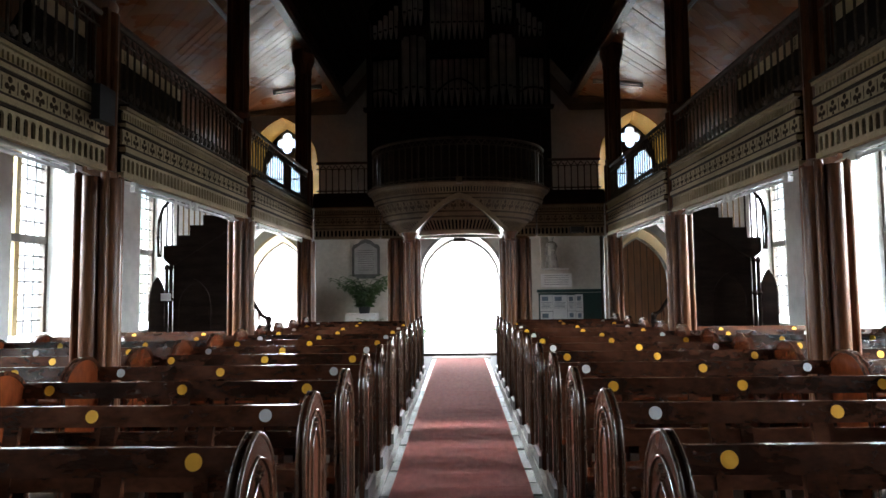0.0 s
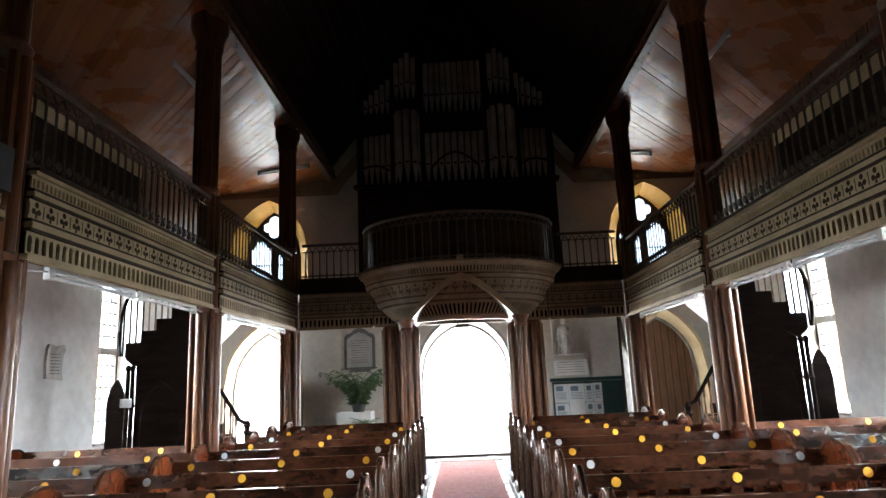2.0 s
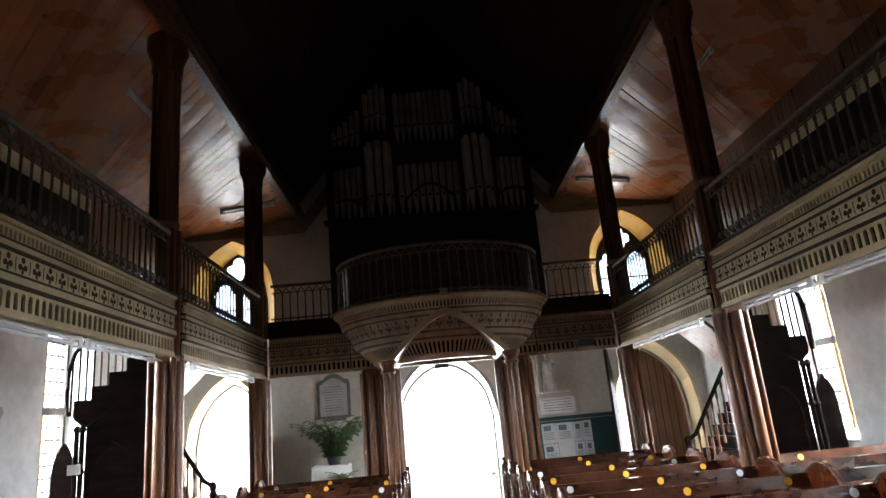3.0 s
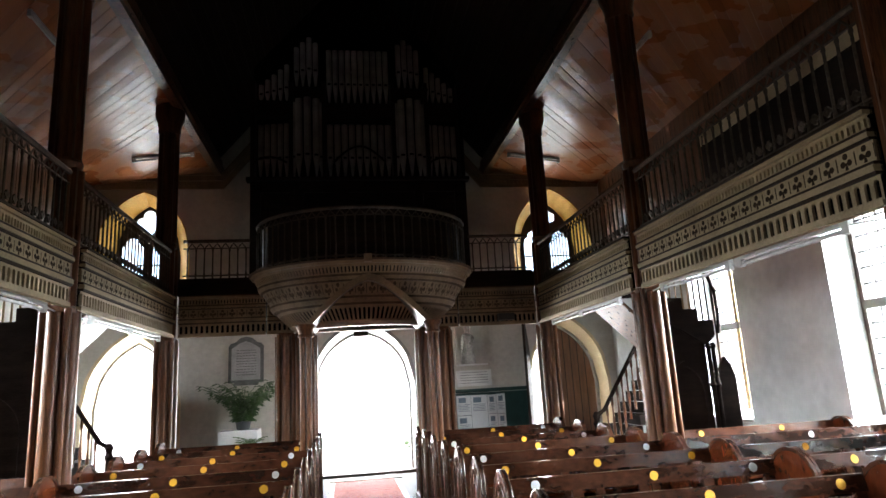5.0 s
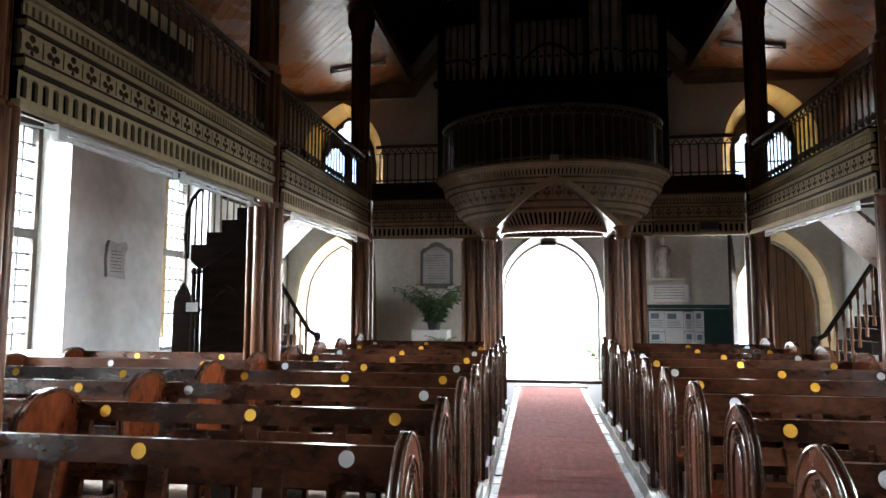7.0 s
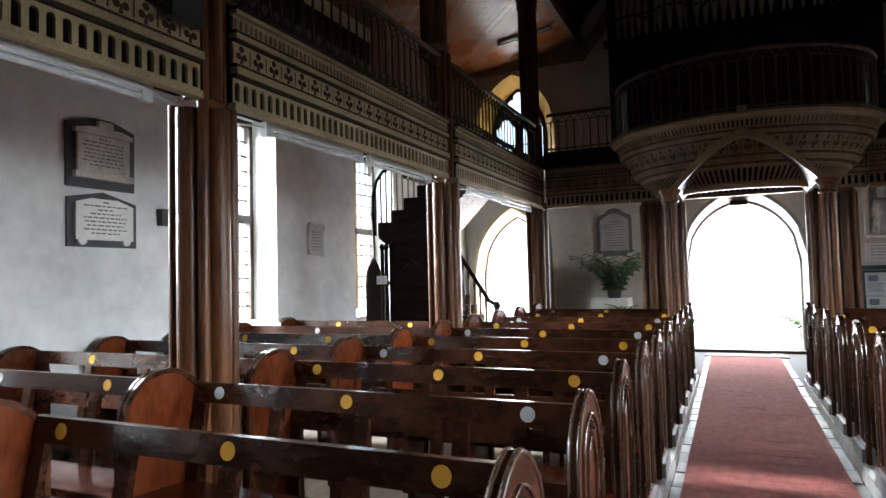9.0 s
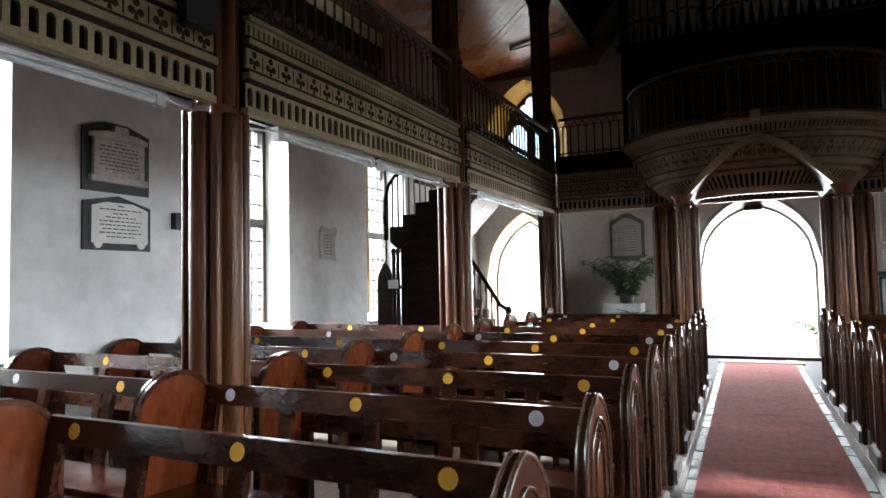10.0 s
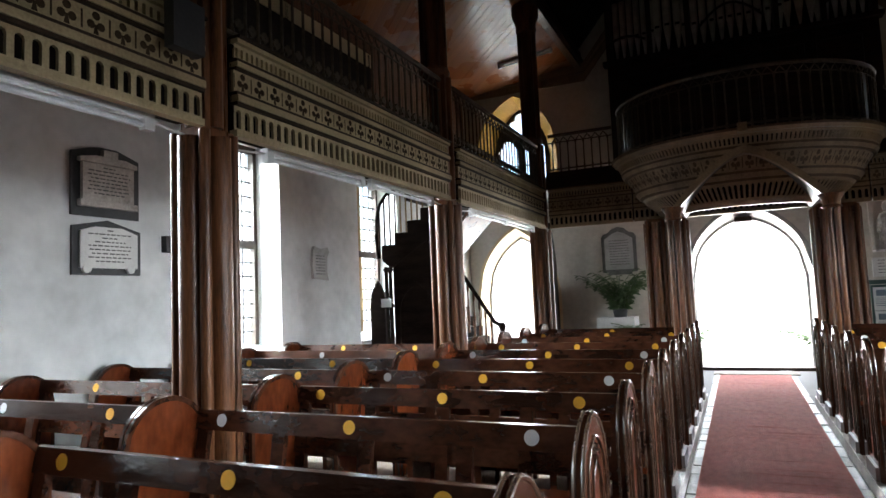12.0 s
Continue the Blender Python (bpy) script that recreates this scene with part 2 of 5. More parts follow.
PAPER = mat("notice_paper", (0.6, 0.62, 0.62), 0.8, var=0.08, island=0.5)
INKBLUE = mat("printed_block", (0.12, 0.16, 0.2), 0.8, var=0.3, island=0.6)
DOORBROWN = mat("brown_door_boards", (0.16, 0.075, 0.035), 0.5, var=0.3, scale=3, stretch=(6, 6, 1))
MAT = mat("brown_door_mat", (0.13, 0.11, 0.09), 0.95, var=0.2, fine=200, bump=0.5)
CONCRETE = mat("sunlit_concrete", (0.5, 0.48, 0.44), 0.85, var=0.12, scale=0.6)

# ---- mesh helpers ----


def box(bm, x0, x1, y0, y1, z0, z1):
    v = [bm.verts.new((x, y, z)) for x in (x0, x1) for y in (y0, y1) for z in (z0, z1)]
    for f in ((0, 1, 3, 2), (4, 6, 7, 5), (0, 4, 5, 1), (2, 3, 7, 6), (0, 2, 6, 4), (1, 5, 7, 3)):
        bm.faces.new([v[i] for i in f])


def prism(bm, pts, d0, d1, axis="y"):
    """A polygon of (a, b) pairs pushed along an axis: y takes (x, z), x takes (y, z), z takes (x, y)."""
    def at(p, d):
        return {"y": (p[0], d, p[1]), "x": (d, p[0], p[1]), "z": (p[0], p[1], d)}[axis]
    a = [bm.verts.new(at(p, d0)) for p in pts]
    b = [bm.verts.new(at(p, d1)) for p in pts]
    bm.faces.new(a)
    bm.faces.new(b[::-1])
    for i in range(len(pts)):
        j = (i + 1) % len(pts)
        bm.faces.new((a[j], a[i], b[i], b[j]))


def ring_prism(bm, outer, inner, d0, d1, axis="y", closed=True):
    """A band between two outlines with the same number of points, pushed along an axis."""
    def at(p, d):
        return {"y": (p[0], d, p[1]), "x": (d, p[0], p[1]), "z": (p[0], p[1], d)}[axis]
    o0, o1 = [bm.verts.new(at(p, d0)) for p in outer], [bm.verts.new(at(p, d1)) for p in outer]
    i0, i1 = [bm.verts.new(at(p, d0)) for p in inner], [bm.verts.new(at(p, d1)) for p in inner]
    n = len(outer)
    for k in range(n if closed else n - 1):
        j = (k + 1) % n
        bm.faces.new((o0[k], o0[j], i0[j], i0[k]))
        bm.faces.new((o1[j], o1[k], i1[k], i1[j]))
        bm.faces.new((o0[j], o0[k], o1[k], o1[j]))
        bm.faces.new((i0[k], i0[j], i1[j], i1[k]))
    if not closed:
        for k in (0, n - 1):
            bm.faces.new((o0[k], i0[k], i1[k], o1[k]))


def tube(bm, p0, p1, r0, r1=None, seg=8, caps=True):
    p0, p1 = Vector(p0), Vector(p1)
    r1 = r0 if r1 is None else r1
    q = (p1 - p0).to_track_quat("Z", "Y")
    a = [bm.verts.new(p0 + q @ Vector((r0 * math.cos(2 * math.pi * k / seg), r0 * math.sin(2 * math.pi * k / seg), 0))) for k in range(seg)]
    b = [bm.verts.new(p1 + q @ Vector((r1 * math.cos(2 * math.pi * k / seg), r1 * math.sin(2 * math.pi * k / seg), 0))) for k in range(seg)]
    for k in range(seg):
        j = (k + 1) % seg
        bm.faces.new((a[k], a[j], b[j], b[k]))
    if caps:
        bm.faces.new(a[::-1])
        bm.faces.new(b)


def lathe(bm, prof, cx=0, cy=0, seg=16):
    rings = [[bm.verts.new((cx + r * math.cos(2 * math.pi * k / seg), cy + r * math.sin(2 * math.pi * k / seg), z)) for k in range(seg)] for r, z in prof]
    for u, w in zip(rings, rings[1:]):
        for k in range(seg):
            j = (k + 1) % seg
            bm.faces.new((u[k], u[j], w[j], w[k]))
    bm.faces.new(rings[0][::-1])
    bm.faces.new(rings[-1])


def sweep(bm, pts, r, seg=8):
    pts = [Vector(p) for p in pts]
    rings = []
    for i, p in enumerate(pts):
        d = (pts[min(i + 1, len(pts) - 1)] - pts[max(i - 1, 0)]).normalized()
        q = d.to_track_quat("Z", "Y")
        rings.append([bm.verts.new(p + q @ Vector((r * math.cos(2 * math.pi * k / seg), r * math.sin(2 * math.pi * k / seg), 0))) for k in range(seg)])
    for a, b in zip(rings, rings[1:]):
        for k in range(seg):
            j = (k + 1) % seg
            bm.faces.new((a[k], a[j], b[j], b[k]))
    bm.faces.new(rings[0][::-1])
    bm.faces.new(rings[-1])


def mesh_of(name, bm, material, smooth=False, bevel=0.0):
    if bevel:
        bmesh.ops.bevel(bm, geom=[e for e in bm.edges if len(e.link_faces) == 2 and e.calc_face_angle(0) > 0.6], offset=bevel, segments=1, affect="EDGES", profile=0.5)
    bmesh.ops.recalc_face_normals(bm, faces=bm.faces)
    me = bpy.data.meshes.new(name)
    bm.to_mesh(me)
    bm.free()
    me.materials.append(material)
    if smooth:
        me.shade_smooth()
        me.set_sharp_from_angle(angle=radians(38))
    return me


def part(name, bm, material, parent, label="", smooth=False, bevel=0.0):
    ob = new(name, mesh_of(name, bm, material, smooth, bevel))
    ob.parent = parent
    return tagged(ob, label)


def solid(name, bm, material, label, category, kind="", group="", smooth=False, bevel=0.0):
    return tagged(new(name, mesh_of(name, bm, material, smooth, bevel)), label, category, group, kind)


def thing(name, label, category, at=(0, 0, 0), group="", kind=""):
    ob = new(name)
    ob.location = at
    return tagged(ob, label, category, group, kind)


def piece(name, me, parent, m):
    ob = new(name, me)
    ob.parent = parent
    ob.matrix_basis = m
    return ob


def arch_z(x, c, w, spring, apex):
    h = apex - spring
    r = (h * h + w * w) / (2 * w)
    u = abs(x - c) + r - w
    return spring + math.sqrt(max(0.0, r * r - u * u))


def arch_pts(c, w, sill, spring, apex, n=10):
    xs = [c - w + 2 * w * k / (2 * n) for k in range(2 * n + 1)]
    return [(c - w, sill)] + [(x, arch_z(x, c, w, spring, apex)) for x in xs] + [(c + w, sill)]


def pierced(bm, a0, a1, z0, z1, d0, d1, holes, axis="y"):
    """A wall from a0 to a1, thick from d0 to d1, with holes (centre, halfwidth, sill, spring, apex)."""
    cuts = {a0, a1}
    for c, w, sill, spring, apex in holes:
        n = 12 if apex > spring else 1
        cuts |= {c - w + 2 * w * k / n for k in range(n + 1)}
    cuts = sorted(cuts)

    def at(a, d, z):
        return (a, d, z) if axis == "y" else (d, a, z)

    def quad(*p):
        bm.faces.new([bm.verts.new(q) for q in p])
    for u, v in zip(cuts, cuts[1:]):
        mid = (u + v) / 2
        spans, low = [], (z0, z0)
        for c, w, sill, spring, apex in sorted((h for h in holes if abs(mid - h[0]) < h[1]), key=lambda h: h[2]):
            spans.append((low, (sill, sill)))
            low = (arch_z(u, c, w, spring, apex), arch_z(v, c, w, spring, apex)) if apex > spring else (apex, apex)
        spans.append((low, (z1, z1)))
        for (la, lb), (ha, hb) in spans:
            if ha - la < 1e-6 and hb - lb < 1e-6:
                continue
            quad(at(u, d0, la), at(v, d0, lb), at(v, d0, hb), at(u, d0, ha))
            quad(at(u, d1, ha), at(v, d1, hb), at(v, d1, lb), at(u, d1, la))
            quad(at(u, d0, ha), at(v, d0, hb), at(v, d1, hb), at(u, d1, ha))
            quad(at(u, d1, la), at(v, d1, lb), at(v, d0, lb), at(u, d0, la))
    for c, w, sill, spring, apex in holes:
        for a in (c - w, c + w):
            quad(at(a, d0, sill), at(a, d1, sill), at(a, d1, spring), at(a, d0, spring))
    for a in (a0, a1):
        quad(at(a, d0, z0), at(a, d1, z0), at(a, d1, z1), at(a, d0, z1))
    bmesh.ops.remove_doubles(bm, verts=bm.verts, dist=0.0004)


def splay(bm, face, back, y0, y1, rim=0.05):
    """A lining that narrows from the outline on the wall face to the outline at the back, with a rim round the face."""
    a = [bm.verts.new((p[0], y0, p[1])) for p in face]
    b = [bm.verts.new((p[0], y1, p[1])) for p in back]
    cx = sum(p[0] for p in face) / len(face)
    low, top = min(p[1] for p in face), max(p[1] for p in face)
    wide = max(p[0] for p in face) - cx
    out = [(cx + (p[0] - cx) * (1 + rim / wide), low + (p[1] - low) * (1 + rim / (top - low))) for p in face]
    c = [bm.verts.new((p[0], y0, p[1])) for p in out]
    d = [bm.verts.new((p[0], y1, p[1])) for p in out]
    for k in range(len(face) - 1):
        bm.faces.new((a[k], a[k + 1], b[k + 1], b[k]))
        bm.faces.new((c[k + 1], c[k], a[k], a[k + 1])[::-1])
        bm.faces.new((c[k], c[k + 1], d[k + 1], d[k]))
        bm.faces.new((d[k], d[k + 1], b[k + 1], b[k]))


def plate(bm, cuts, gaps, z0, z1, d0, d1):
    """An upright plate across x with openings: gaps(x) lists the (low, high) stretches that are open there."""
    def quad(*p):
        bm.faces.new([bm.verts.new(q) for q in p])
    for u, v in zip(cuts, cuts[1:]):
        gu, gv = gaps(u + (v - u) * 0.001), gaps(v - (v - u) * 0.001)
        if len(gu) != len(gv):
            gu = gv = gaps((u + v) / 2)
        edges = [(z0, z0)] + [(a[k], b[k]) for a, b in zip(gu, gv) for k in (0, 1)] + [(z1, z1)]
        for (la, lb), (ha, hb) in zip(edges[::2], edges[1::2]):
            quad((u, d0, la), (v, d0, lb), (v, d0, hb), (u, d0, ha))
            quad((u, d1, ha), (v, d1, hb), (v, d1, lb), (u, d1, la))
            quad((u, d0, ha), (v, d0, hb), (v, d1, hb), (u, d1, ha))
            quad((u, d1, la), (v, d1, lb), (v, d0, lb), (u, d0, la))
    bmesh.ops.remove_doubles(bm, verts=bm.verts, dist=0.0005)


# ---- the shell ----
bm = bmesh.new()
box(bm, -WALL_X - 0.7, WALL_X + 0.7, EAST_Y - 0.3, 15.98, -0.3, -0.004)
floor = solid("floor", bm, JOINT, "worn pale stone church floor under the aisle", "floor", "structure")
bm = bmesh.new()
box(bm, -60, 60, 15.99, 90, -0.4, -0.06)
solid("ground", bm, CONCRETE, "sun-bleached concrete yard outside the west doors", "ground", "structure")
# bright hazy sky close round the building
HAZE = bpy.data.materials.new("bright_haze")
HAZE.use_nodes = True
HAZE.node_tree.nodes["Principled BSDF"].inputs["Base Color"].default_value = (0.8, 0.82, 0.83, 1)
HAZE.node_tree.nodes["Principled BSDF"].inputs["Emission Color"].default_value = (1.0, 0.99, 0.96, 1)
HAZE.node_tree.nodes["Principled BSDF"].inputs["Emission Strength"].default_value = 0.7
for s in (-1, 1):
    bm = bmesh.new()
    box(bm, s * 13.0, s * 13.1, -9, 23, -0.2, 11)
    solid("backdrop", bm, HAZE, "bright hazy sky beyond the side windows", "sky", "structure")
for s in (-1, 1):
    side = "south" if s < 0 else "north"
    bm = bmesh.new()
    pierced(bm, EAST_Y, WALL_Y, -0.1, 6.1, s * WALL_X, s * (WALL_X + 0.55),
            [(y, 0.6, 0.92, 3.46, 3.46) for y in LOW_WIN_Y], "x")
    solid("wall_" + side, bm, PLASTER, "pale grey-blue plastered side wall with tall windows", "wall", "structure")
    bm = bmesh.new()
    box(bm, s * 0.64, s * 5.19, EAST_Y + 0.02, 11.75, 0.0, 0.1)
    solid("pew_platform", bm, FLOORWOOD, "worn boarded platform under the pews", "platform", "structure")
    bm = bmesh.new()
    box(bm, s * 0.6, s * 0.638, EAST_Y + 0.02, 11.75, 0.0, 0.106)
    solid("kerb", bm, KERB, "pale stone kerb along the pew platform", "kerb", "structure", bevel=0.006)
WEST_HOLES = [(0.04, 1.0, -0.02, 1.62, 2.88), (-4.17, 0.82, -0.02, 1.5, 2.84), (4.17, 0.82, -0.02, 1.5, 2.84),
              (-4.09, 0.86, 3.35, 4.35, 5.58), (4.09, 0.86, 3.35, 4.35, 5.58)]
bm = bmesh.new()
pierced(bm, -WALL_X, WALL_X, -0.1, 9.75, WALL_Y, WALL_Y + 0.55, WEST_HOLES)
wall_west = solid("wall_west", bm, WARMPLASTER, "warm white plastered end wall with pointed doorways", "wall", "structure")
bm = bmesh.new()
box(bm, -WALL_X - 0.55, WALL_X + 0.55, EAST_Y - 0.3, EAST_Y, -0.1, 9.75)
solid("wall_east", bm, PLASTER, "plain plastered wall behind the pews", "wall", "structure")

# ---- ceilings ----
CEIL_Z = 5.95


def boards_flat(s):
    bm = bmesh.new()
    prism(bm, [(s * 2.76, CEIL_Z + 0.035), (s * 5.7, CEIL_Z - 0.285), (s * 5.7, CEIL_Z - 0.2), (s * 2.76, CEIL_Z + 0.1)], EAST_Y, WALL_Y)
    w, c = 0.125, math.sqrt(0.5)
    lo, hi = 2.76, WALL_X
    y = EAST_Y - 3
    while y < WALL_Y + 3:
        # one diagonal board between the arcade beam and the wall
        pts = []
        run = hi - lo
        a, b = y, y + run
        wy = w / c - 0.003
        quad = [(lo, a), (hi, b), (hi, b + wy), (lo, a + wy)]
        # cut the board off square at both end walls
        for lim, sg in ((WALL_Y - 0.002, 1), (EAST_Y, -1)):
            cut = []
            for p, q in zip(quad, quad[1:] + quad[:1]):
                dp, dq = sg * (lim - p[1]), sg * (lim - q[1])
                if dp >= 0:
                    cut.append(p)
                if dp * dq < 0:
                    f = dp / (dp - dq)
                    cut.append((p[0] + (q[0] - p[0]) * f, lim))
            quad = cut
            if len(quad) < 3:
                break
        if len(quad) >= 3:
            pts = [(s * x, yy) for x, yy in quad]
            before = len(bm.verts)
            prism(bm, pts, CEIL_Z + random.uniform(-0.002, 0.002), CEIL_Z + 0.028, "z")
            bm.verts.ensure_lookup_table()
            tilt = random.uniform(-0.006, 0.006)
            for v in bm.verts[before:]:
                v.co.z -= (abs(v.co.x) - lo) * 0.11 + (tilt if v.co.y - abs(v.co.x) + lo - a > wy / 2 else 0)
        y += w / c
    return bm


for s in (-1, 1):
    solid("ceiling_aisle", boards_flat(s), BOARDS, "varnished diagonal boards over the side gallery", "ceiling", "structure")
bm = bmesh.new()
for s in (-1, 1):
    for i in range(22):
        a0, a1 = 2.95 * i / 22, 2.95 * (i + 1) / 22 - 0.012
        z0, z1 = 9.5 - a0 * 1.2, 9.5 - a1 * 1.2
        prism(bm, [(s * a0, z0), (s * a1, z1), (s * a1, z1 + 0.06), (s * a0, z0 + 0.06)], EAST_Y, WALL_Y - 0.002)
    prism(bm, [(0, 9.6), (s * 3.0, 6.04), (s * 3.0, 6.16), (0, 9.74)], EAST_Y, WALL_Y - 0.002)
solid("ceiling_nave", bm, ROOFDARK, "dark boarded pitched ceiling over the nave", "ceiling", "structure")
for s in (-1, 1):
    bm = bmesh.new()
    box(bm, s * 2.64, s * 2.765, EAST_Y, WALL_Y - 0.002, 5.88, 6.2)
    box(bm, s * 2.6, s * 2.64, EAST_Y, WALL_Y - 0.002, 5.95, 6.05)
    box(bm, s * 2.765, s * 2.79, EAST_Y, WALL_Y - 0.002, 5.905, 5.96)
    solid("arcade_beam", bm, COLUMN, "brown wooden beam along the top of the columns", "beam", "structure", bevel=0.01)
    # cornice on the end wall, flat over the gallery and rising over the nave
    bm = bmesh.new()
    for d, h in ((0.05, 0.32), (0.1, 0.17), (0.13, 0.07)):
        box(bm, s * 2.6, s * (WALL_X - 0.002), WALL_Y - d, WALL_Y - 0.001, CEIL_Z - 0.004 - h, CEIL_Z - 0.004)
        prism(bm, [(s * 2.6, CEIL_Z - h), (s * 1.7, CEIL_Z - h + 1.1), (s * 1.7, CEIL_Z + 1.1), (s * 2.6, CEIL_Z)], WALL_Y - d, WALL_Y - 0.001)
    for k in range(24):
        box(bm, s * (3.05 + k * 0.09), s * (3.09 + k * 0.09), WALL_Y - 0.075, WALL_Y - 0.051, CEIL_Z - 0.27, CEIL_Z - 0.2)
    solid("cornice", bm, LOFTWOOD, "brown moulded wooden cornice on the end wall", "cornice", "structure")

# ---- windows and doors ----


def side_window(s, y):
    w = thing("window_1", "tall leaded window in a deep whitewashed reveal", "window", (s * 5.6, y, 0), "aisle windows", "structure")
    bm = bmesh.new()
    for a0, a1, z0, z1 in ((-0.6, -0.54, 0.92, 3.46), (0.54, 0.6, 0.92, 3.46), (-0.54, 0.54, 0.92, 1.0), (-0.54, 0.54, 3.38, 3.46)):
        box(bm, -0.04, 0.04, a0, a1, z0, z1)
    part("window_frame", bm, FRAME, w, bevel=0.008)
    bm = bmesh.new()
    box(bm, -0.045, 0.045, -0.045, 0.045, 1.0, 3.38)
    part("mullion", bm, FRAMEGOLD, w, "ochre painted mullion", bevel=0.008)
    bm = bmesh.new()
    box(bm, -0.05, 0.05, -0.54, 0.54, 2.18, 2.28)
    part("transom", bm, FRAME, w, bevel=0.008)
    bm = bmesh.new()
    prism(bm, [(-s * 0.4, 0.86), (-s * 0.44, 0.9), (-s * 0.05, 1.0), (0.0, 1.0), (0, 0.86)], -0.595, 0.595)
    part("window_sill", bm, KERB, w, "pale sloping stone sill")
    for a0, a1 in ((-0.54, -0.045), (0.045, 0.54)):
        for z0, z1 in ((1.0, 2.18), (2.28, 3.38)):
            bm = bmesh.new()
            box(bm, -0.003, 0.003, a0, a1, z0, z1)
            g = part("pane", bm, GLASS, w)
            g.visible_shadow = False
            bm = bmesh.new()
            for k in range(1, 3):
                a = a0 + (a1 - a0) * k / 3
                box(bm, -0.007, 0.007, a - 0.01, a + 0.01, z0, z1)
            n = round((z1 - z0) / 0.17)
            for k in range(1, n):
                z = z0 + (z1 - z0) * k / n
                box(bm, -0.006, 0.006, a0, a1, z - 0.011, z + 0.011)
            part("leading", bm, LEAD, w)


for s in (-1, 1):
    for y in LOW_WIN_Y:
        side_window(s, y)


def foil_gap(x, circles):
    """The open stretch at x across overlapping circles (cx, cz, r), or nothing."""
    hit = [(cz, math.sqrt(r * r - (x - cx) ** 2)) for cx, cz, r in circles if abs(x - cx) < r]
    return [(min(z - h for z, h in hit), max(z + h for z, h in hit))] if hit else []


def west_window(s):
    c, w = 4.09 * s, 0.86
    win = thing("window_3", "pointed two-light traceried window with ochre painted arch", "window", (0, 0, 0), "end wall windows", "structure")
    bm = bmesh.new()
    splay(bm, arch_pts(c, w - 0.005, 3.35, 4.35, 5.57), arch_pts(c, w - 0.25, 3.35, 4.35, 5.4), WALL_Y - 0.015, WALL_Y + 0.4, 0.02)
    part("arch_lining", bm, YELLOWSTONE, win, "ochre painted splayed pointed arch")
    y0, y1 = WALL_Y + 0.402, WALL_Y + 0.47
    foil = [(c, 5.06, 0.13), (c, 5.2, 0.115), (c, 4.93, 0.115), (c - 0.14, 5.06, 0.105), (c + 0.14, 5.06, 0.105)]

    def lancet(x, cx):
        g = foil_gap(x, [(cx, 4.62, 0.13), (cx - 0.1, 4.5, 0.115), (cx + 0.1, 4.5, 0.115)])
        return [(3.46, g[0][1] if g else 4.4)] if abs(x - cx) < 0.215 else []

    def gaps(x):
        return sorted(lancet(x, c - 0.29) + lancet(x, c + 0.29) + foil_gap(x, foil))
    cuts = sorted({c - 0.9, c + 0.9} | {c + e * 0.29 + q * 0.215 for e in (-1, 1) for q in (-1, 1)} | {c - 0.62 + 1.24 * k / 62 for k in range(63)})
    bm = bmesh.new()
    plate(bm, cuts, gaps, 3.36, 5.65, y0, y1)
    part("tracery", bm, FRAME, win, "dark plate tracery with a quatrefoil over two lancets")
    bm = bmesh.new()
    for e in (-1, 1):
        for z in (3.86, 4.2):
            box(bm, c + e * 0.29 - 0.22, c + e * 0.29 + 0.22, y0 + 0.01, y1 - 0.01, z - 0.016, z + 0.016)
    part("saddle_bar", bm, LEAD, win, "dark iron bars across the lights")
    bm = bmesh.new()
    box(bm, c - 0.62, c + 0.62, y1 + 0.004, y1 + 0.01, 3.4, 5.4)
    part("pane", bm, GLASS, win).visible_shadow = False
    bm = bmesh.new()
    prism(bm, [(WALL_Y - 0.04, 3.3), (WALL_Y - 0.04, 3.36), (WALL_Y + 0.39, 3.44), (WALL_Y + 0.39, 3.3)], c - w + 0.005, c + w - 0.005, "x")
    part("window_sill", bm, KERB, win)


for s in (-1, 1):
    west_window(s)


def doorway(name, c, w, spring, apex, label):
    d = thing(name, label, "doorway", (0, 0, 0), "", "structure")
    bm = bmesh.new()
    splay(bm, arch_pts(c, w - 0.006, 0.0, spring, apex - 0.006), arch_pts(c, w - 0.06, 0.0, spring, apex - 0.16), WALL_Y - 0.025, WALL_Y + 0.358, 0.06)
    # aisle arches: the lit look of the reveal is put into the cream
    part("arch_lining", bm, LITCREAM if name != "door_1" else KERB, d, "pale arch lining")
    bm = bmesh.new()
    ring_prism(bm, arch_pts(c, w - 0.001, 0.0, spring, apex - 0.001), arch_pts(c, w - 0.1, 0.0, spring, apex - 0.2), WALL_Y + 0.36, WALL_Y + 0.46, closed=False)
    part("door_frame", bm, KERB, d)
    bm = bmesh.new()
    box(bm, c - w + 0.01, c + w - 0.01, WALL_Y + 0.05, WALL_Y + 0.5, -0.004, 0.05)
    part("threshold", bm, DARKWOOD, d, "worn dark threshold", bevel=0.01)
    return d


doorway("door_1", 0.04, 1.0, 1.62, 2.88, "open pointed main doorway with bright daylight outside")
d_l = doorway("door_2", -4.17, 0.82, 1.5, 2.84, "open pointed aisle doorway with bright daylight outside")
d_r = doorway("door_3", 4.17, 0.82, 1.5, 2.84, "pointed aisle doorway with one boarded leaf shut")


def half_leaf(bm, c, w, spring, apex, d0, d1, x_from, x_to):
    n = 10
    xs = [x_from + (x_to - x_from) * k / n for k in range(n + 1)]
    prism(bm, [(x_from, 0.06)] + [(x, arch_z(x, c, w - 0.03, spring, apex - 0.04)) for x in xs] + [(x_to, 0.06)], d0, d1)


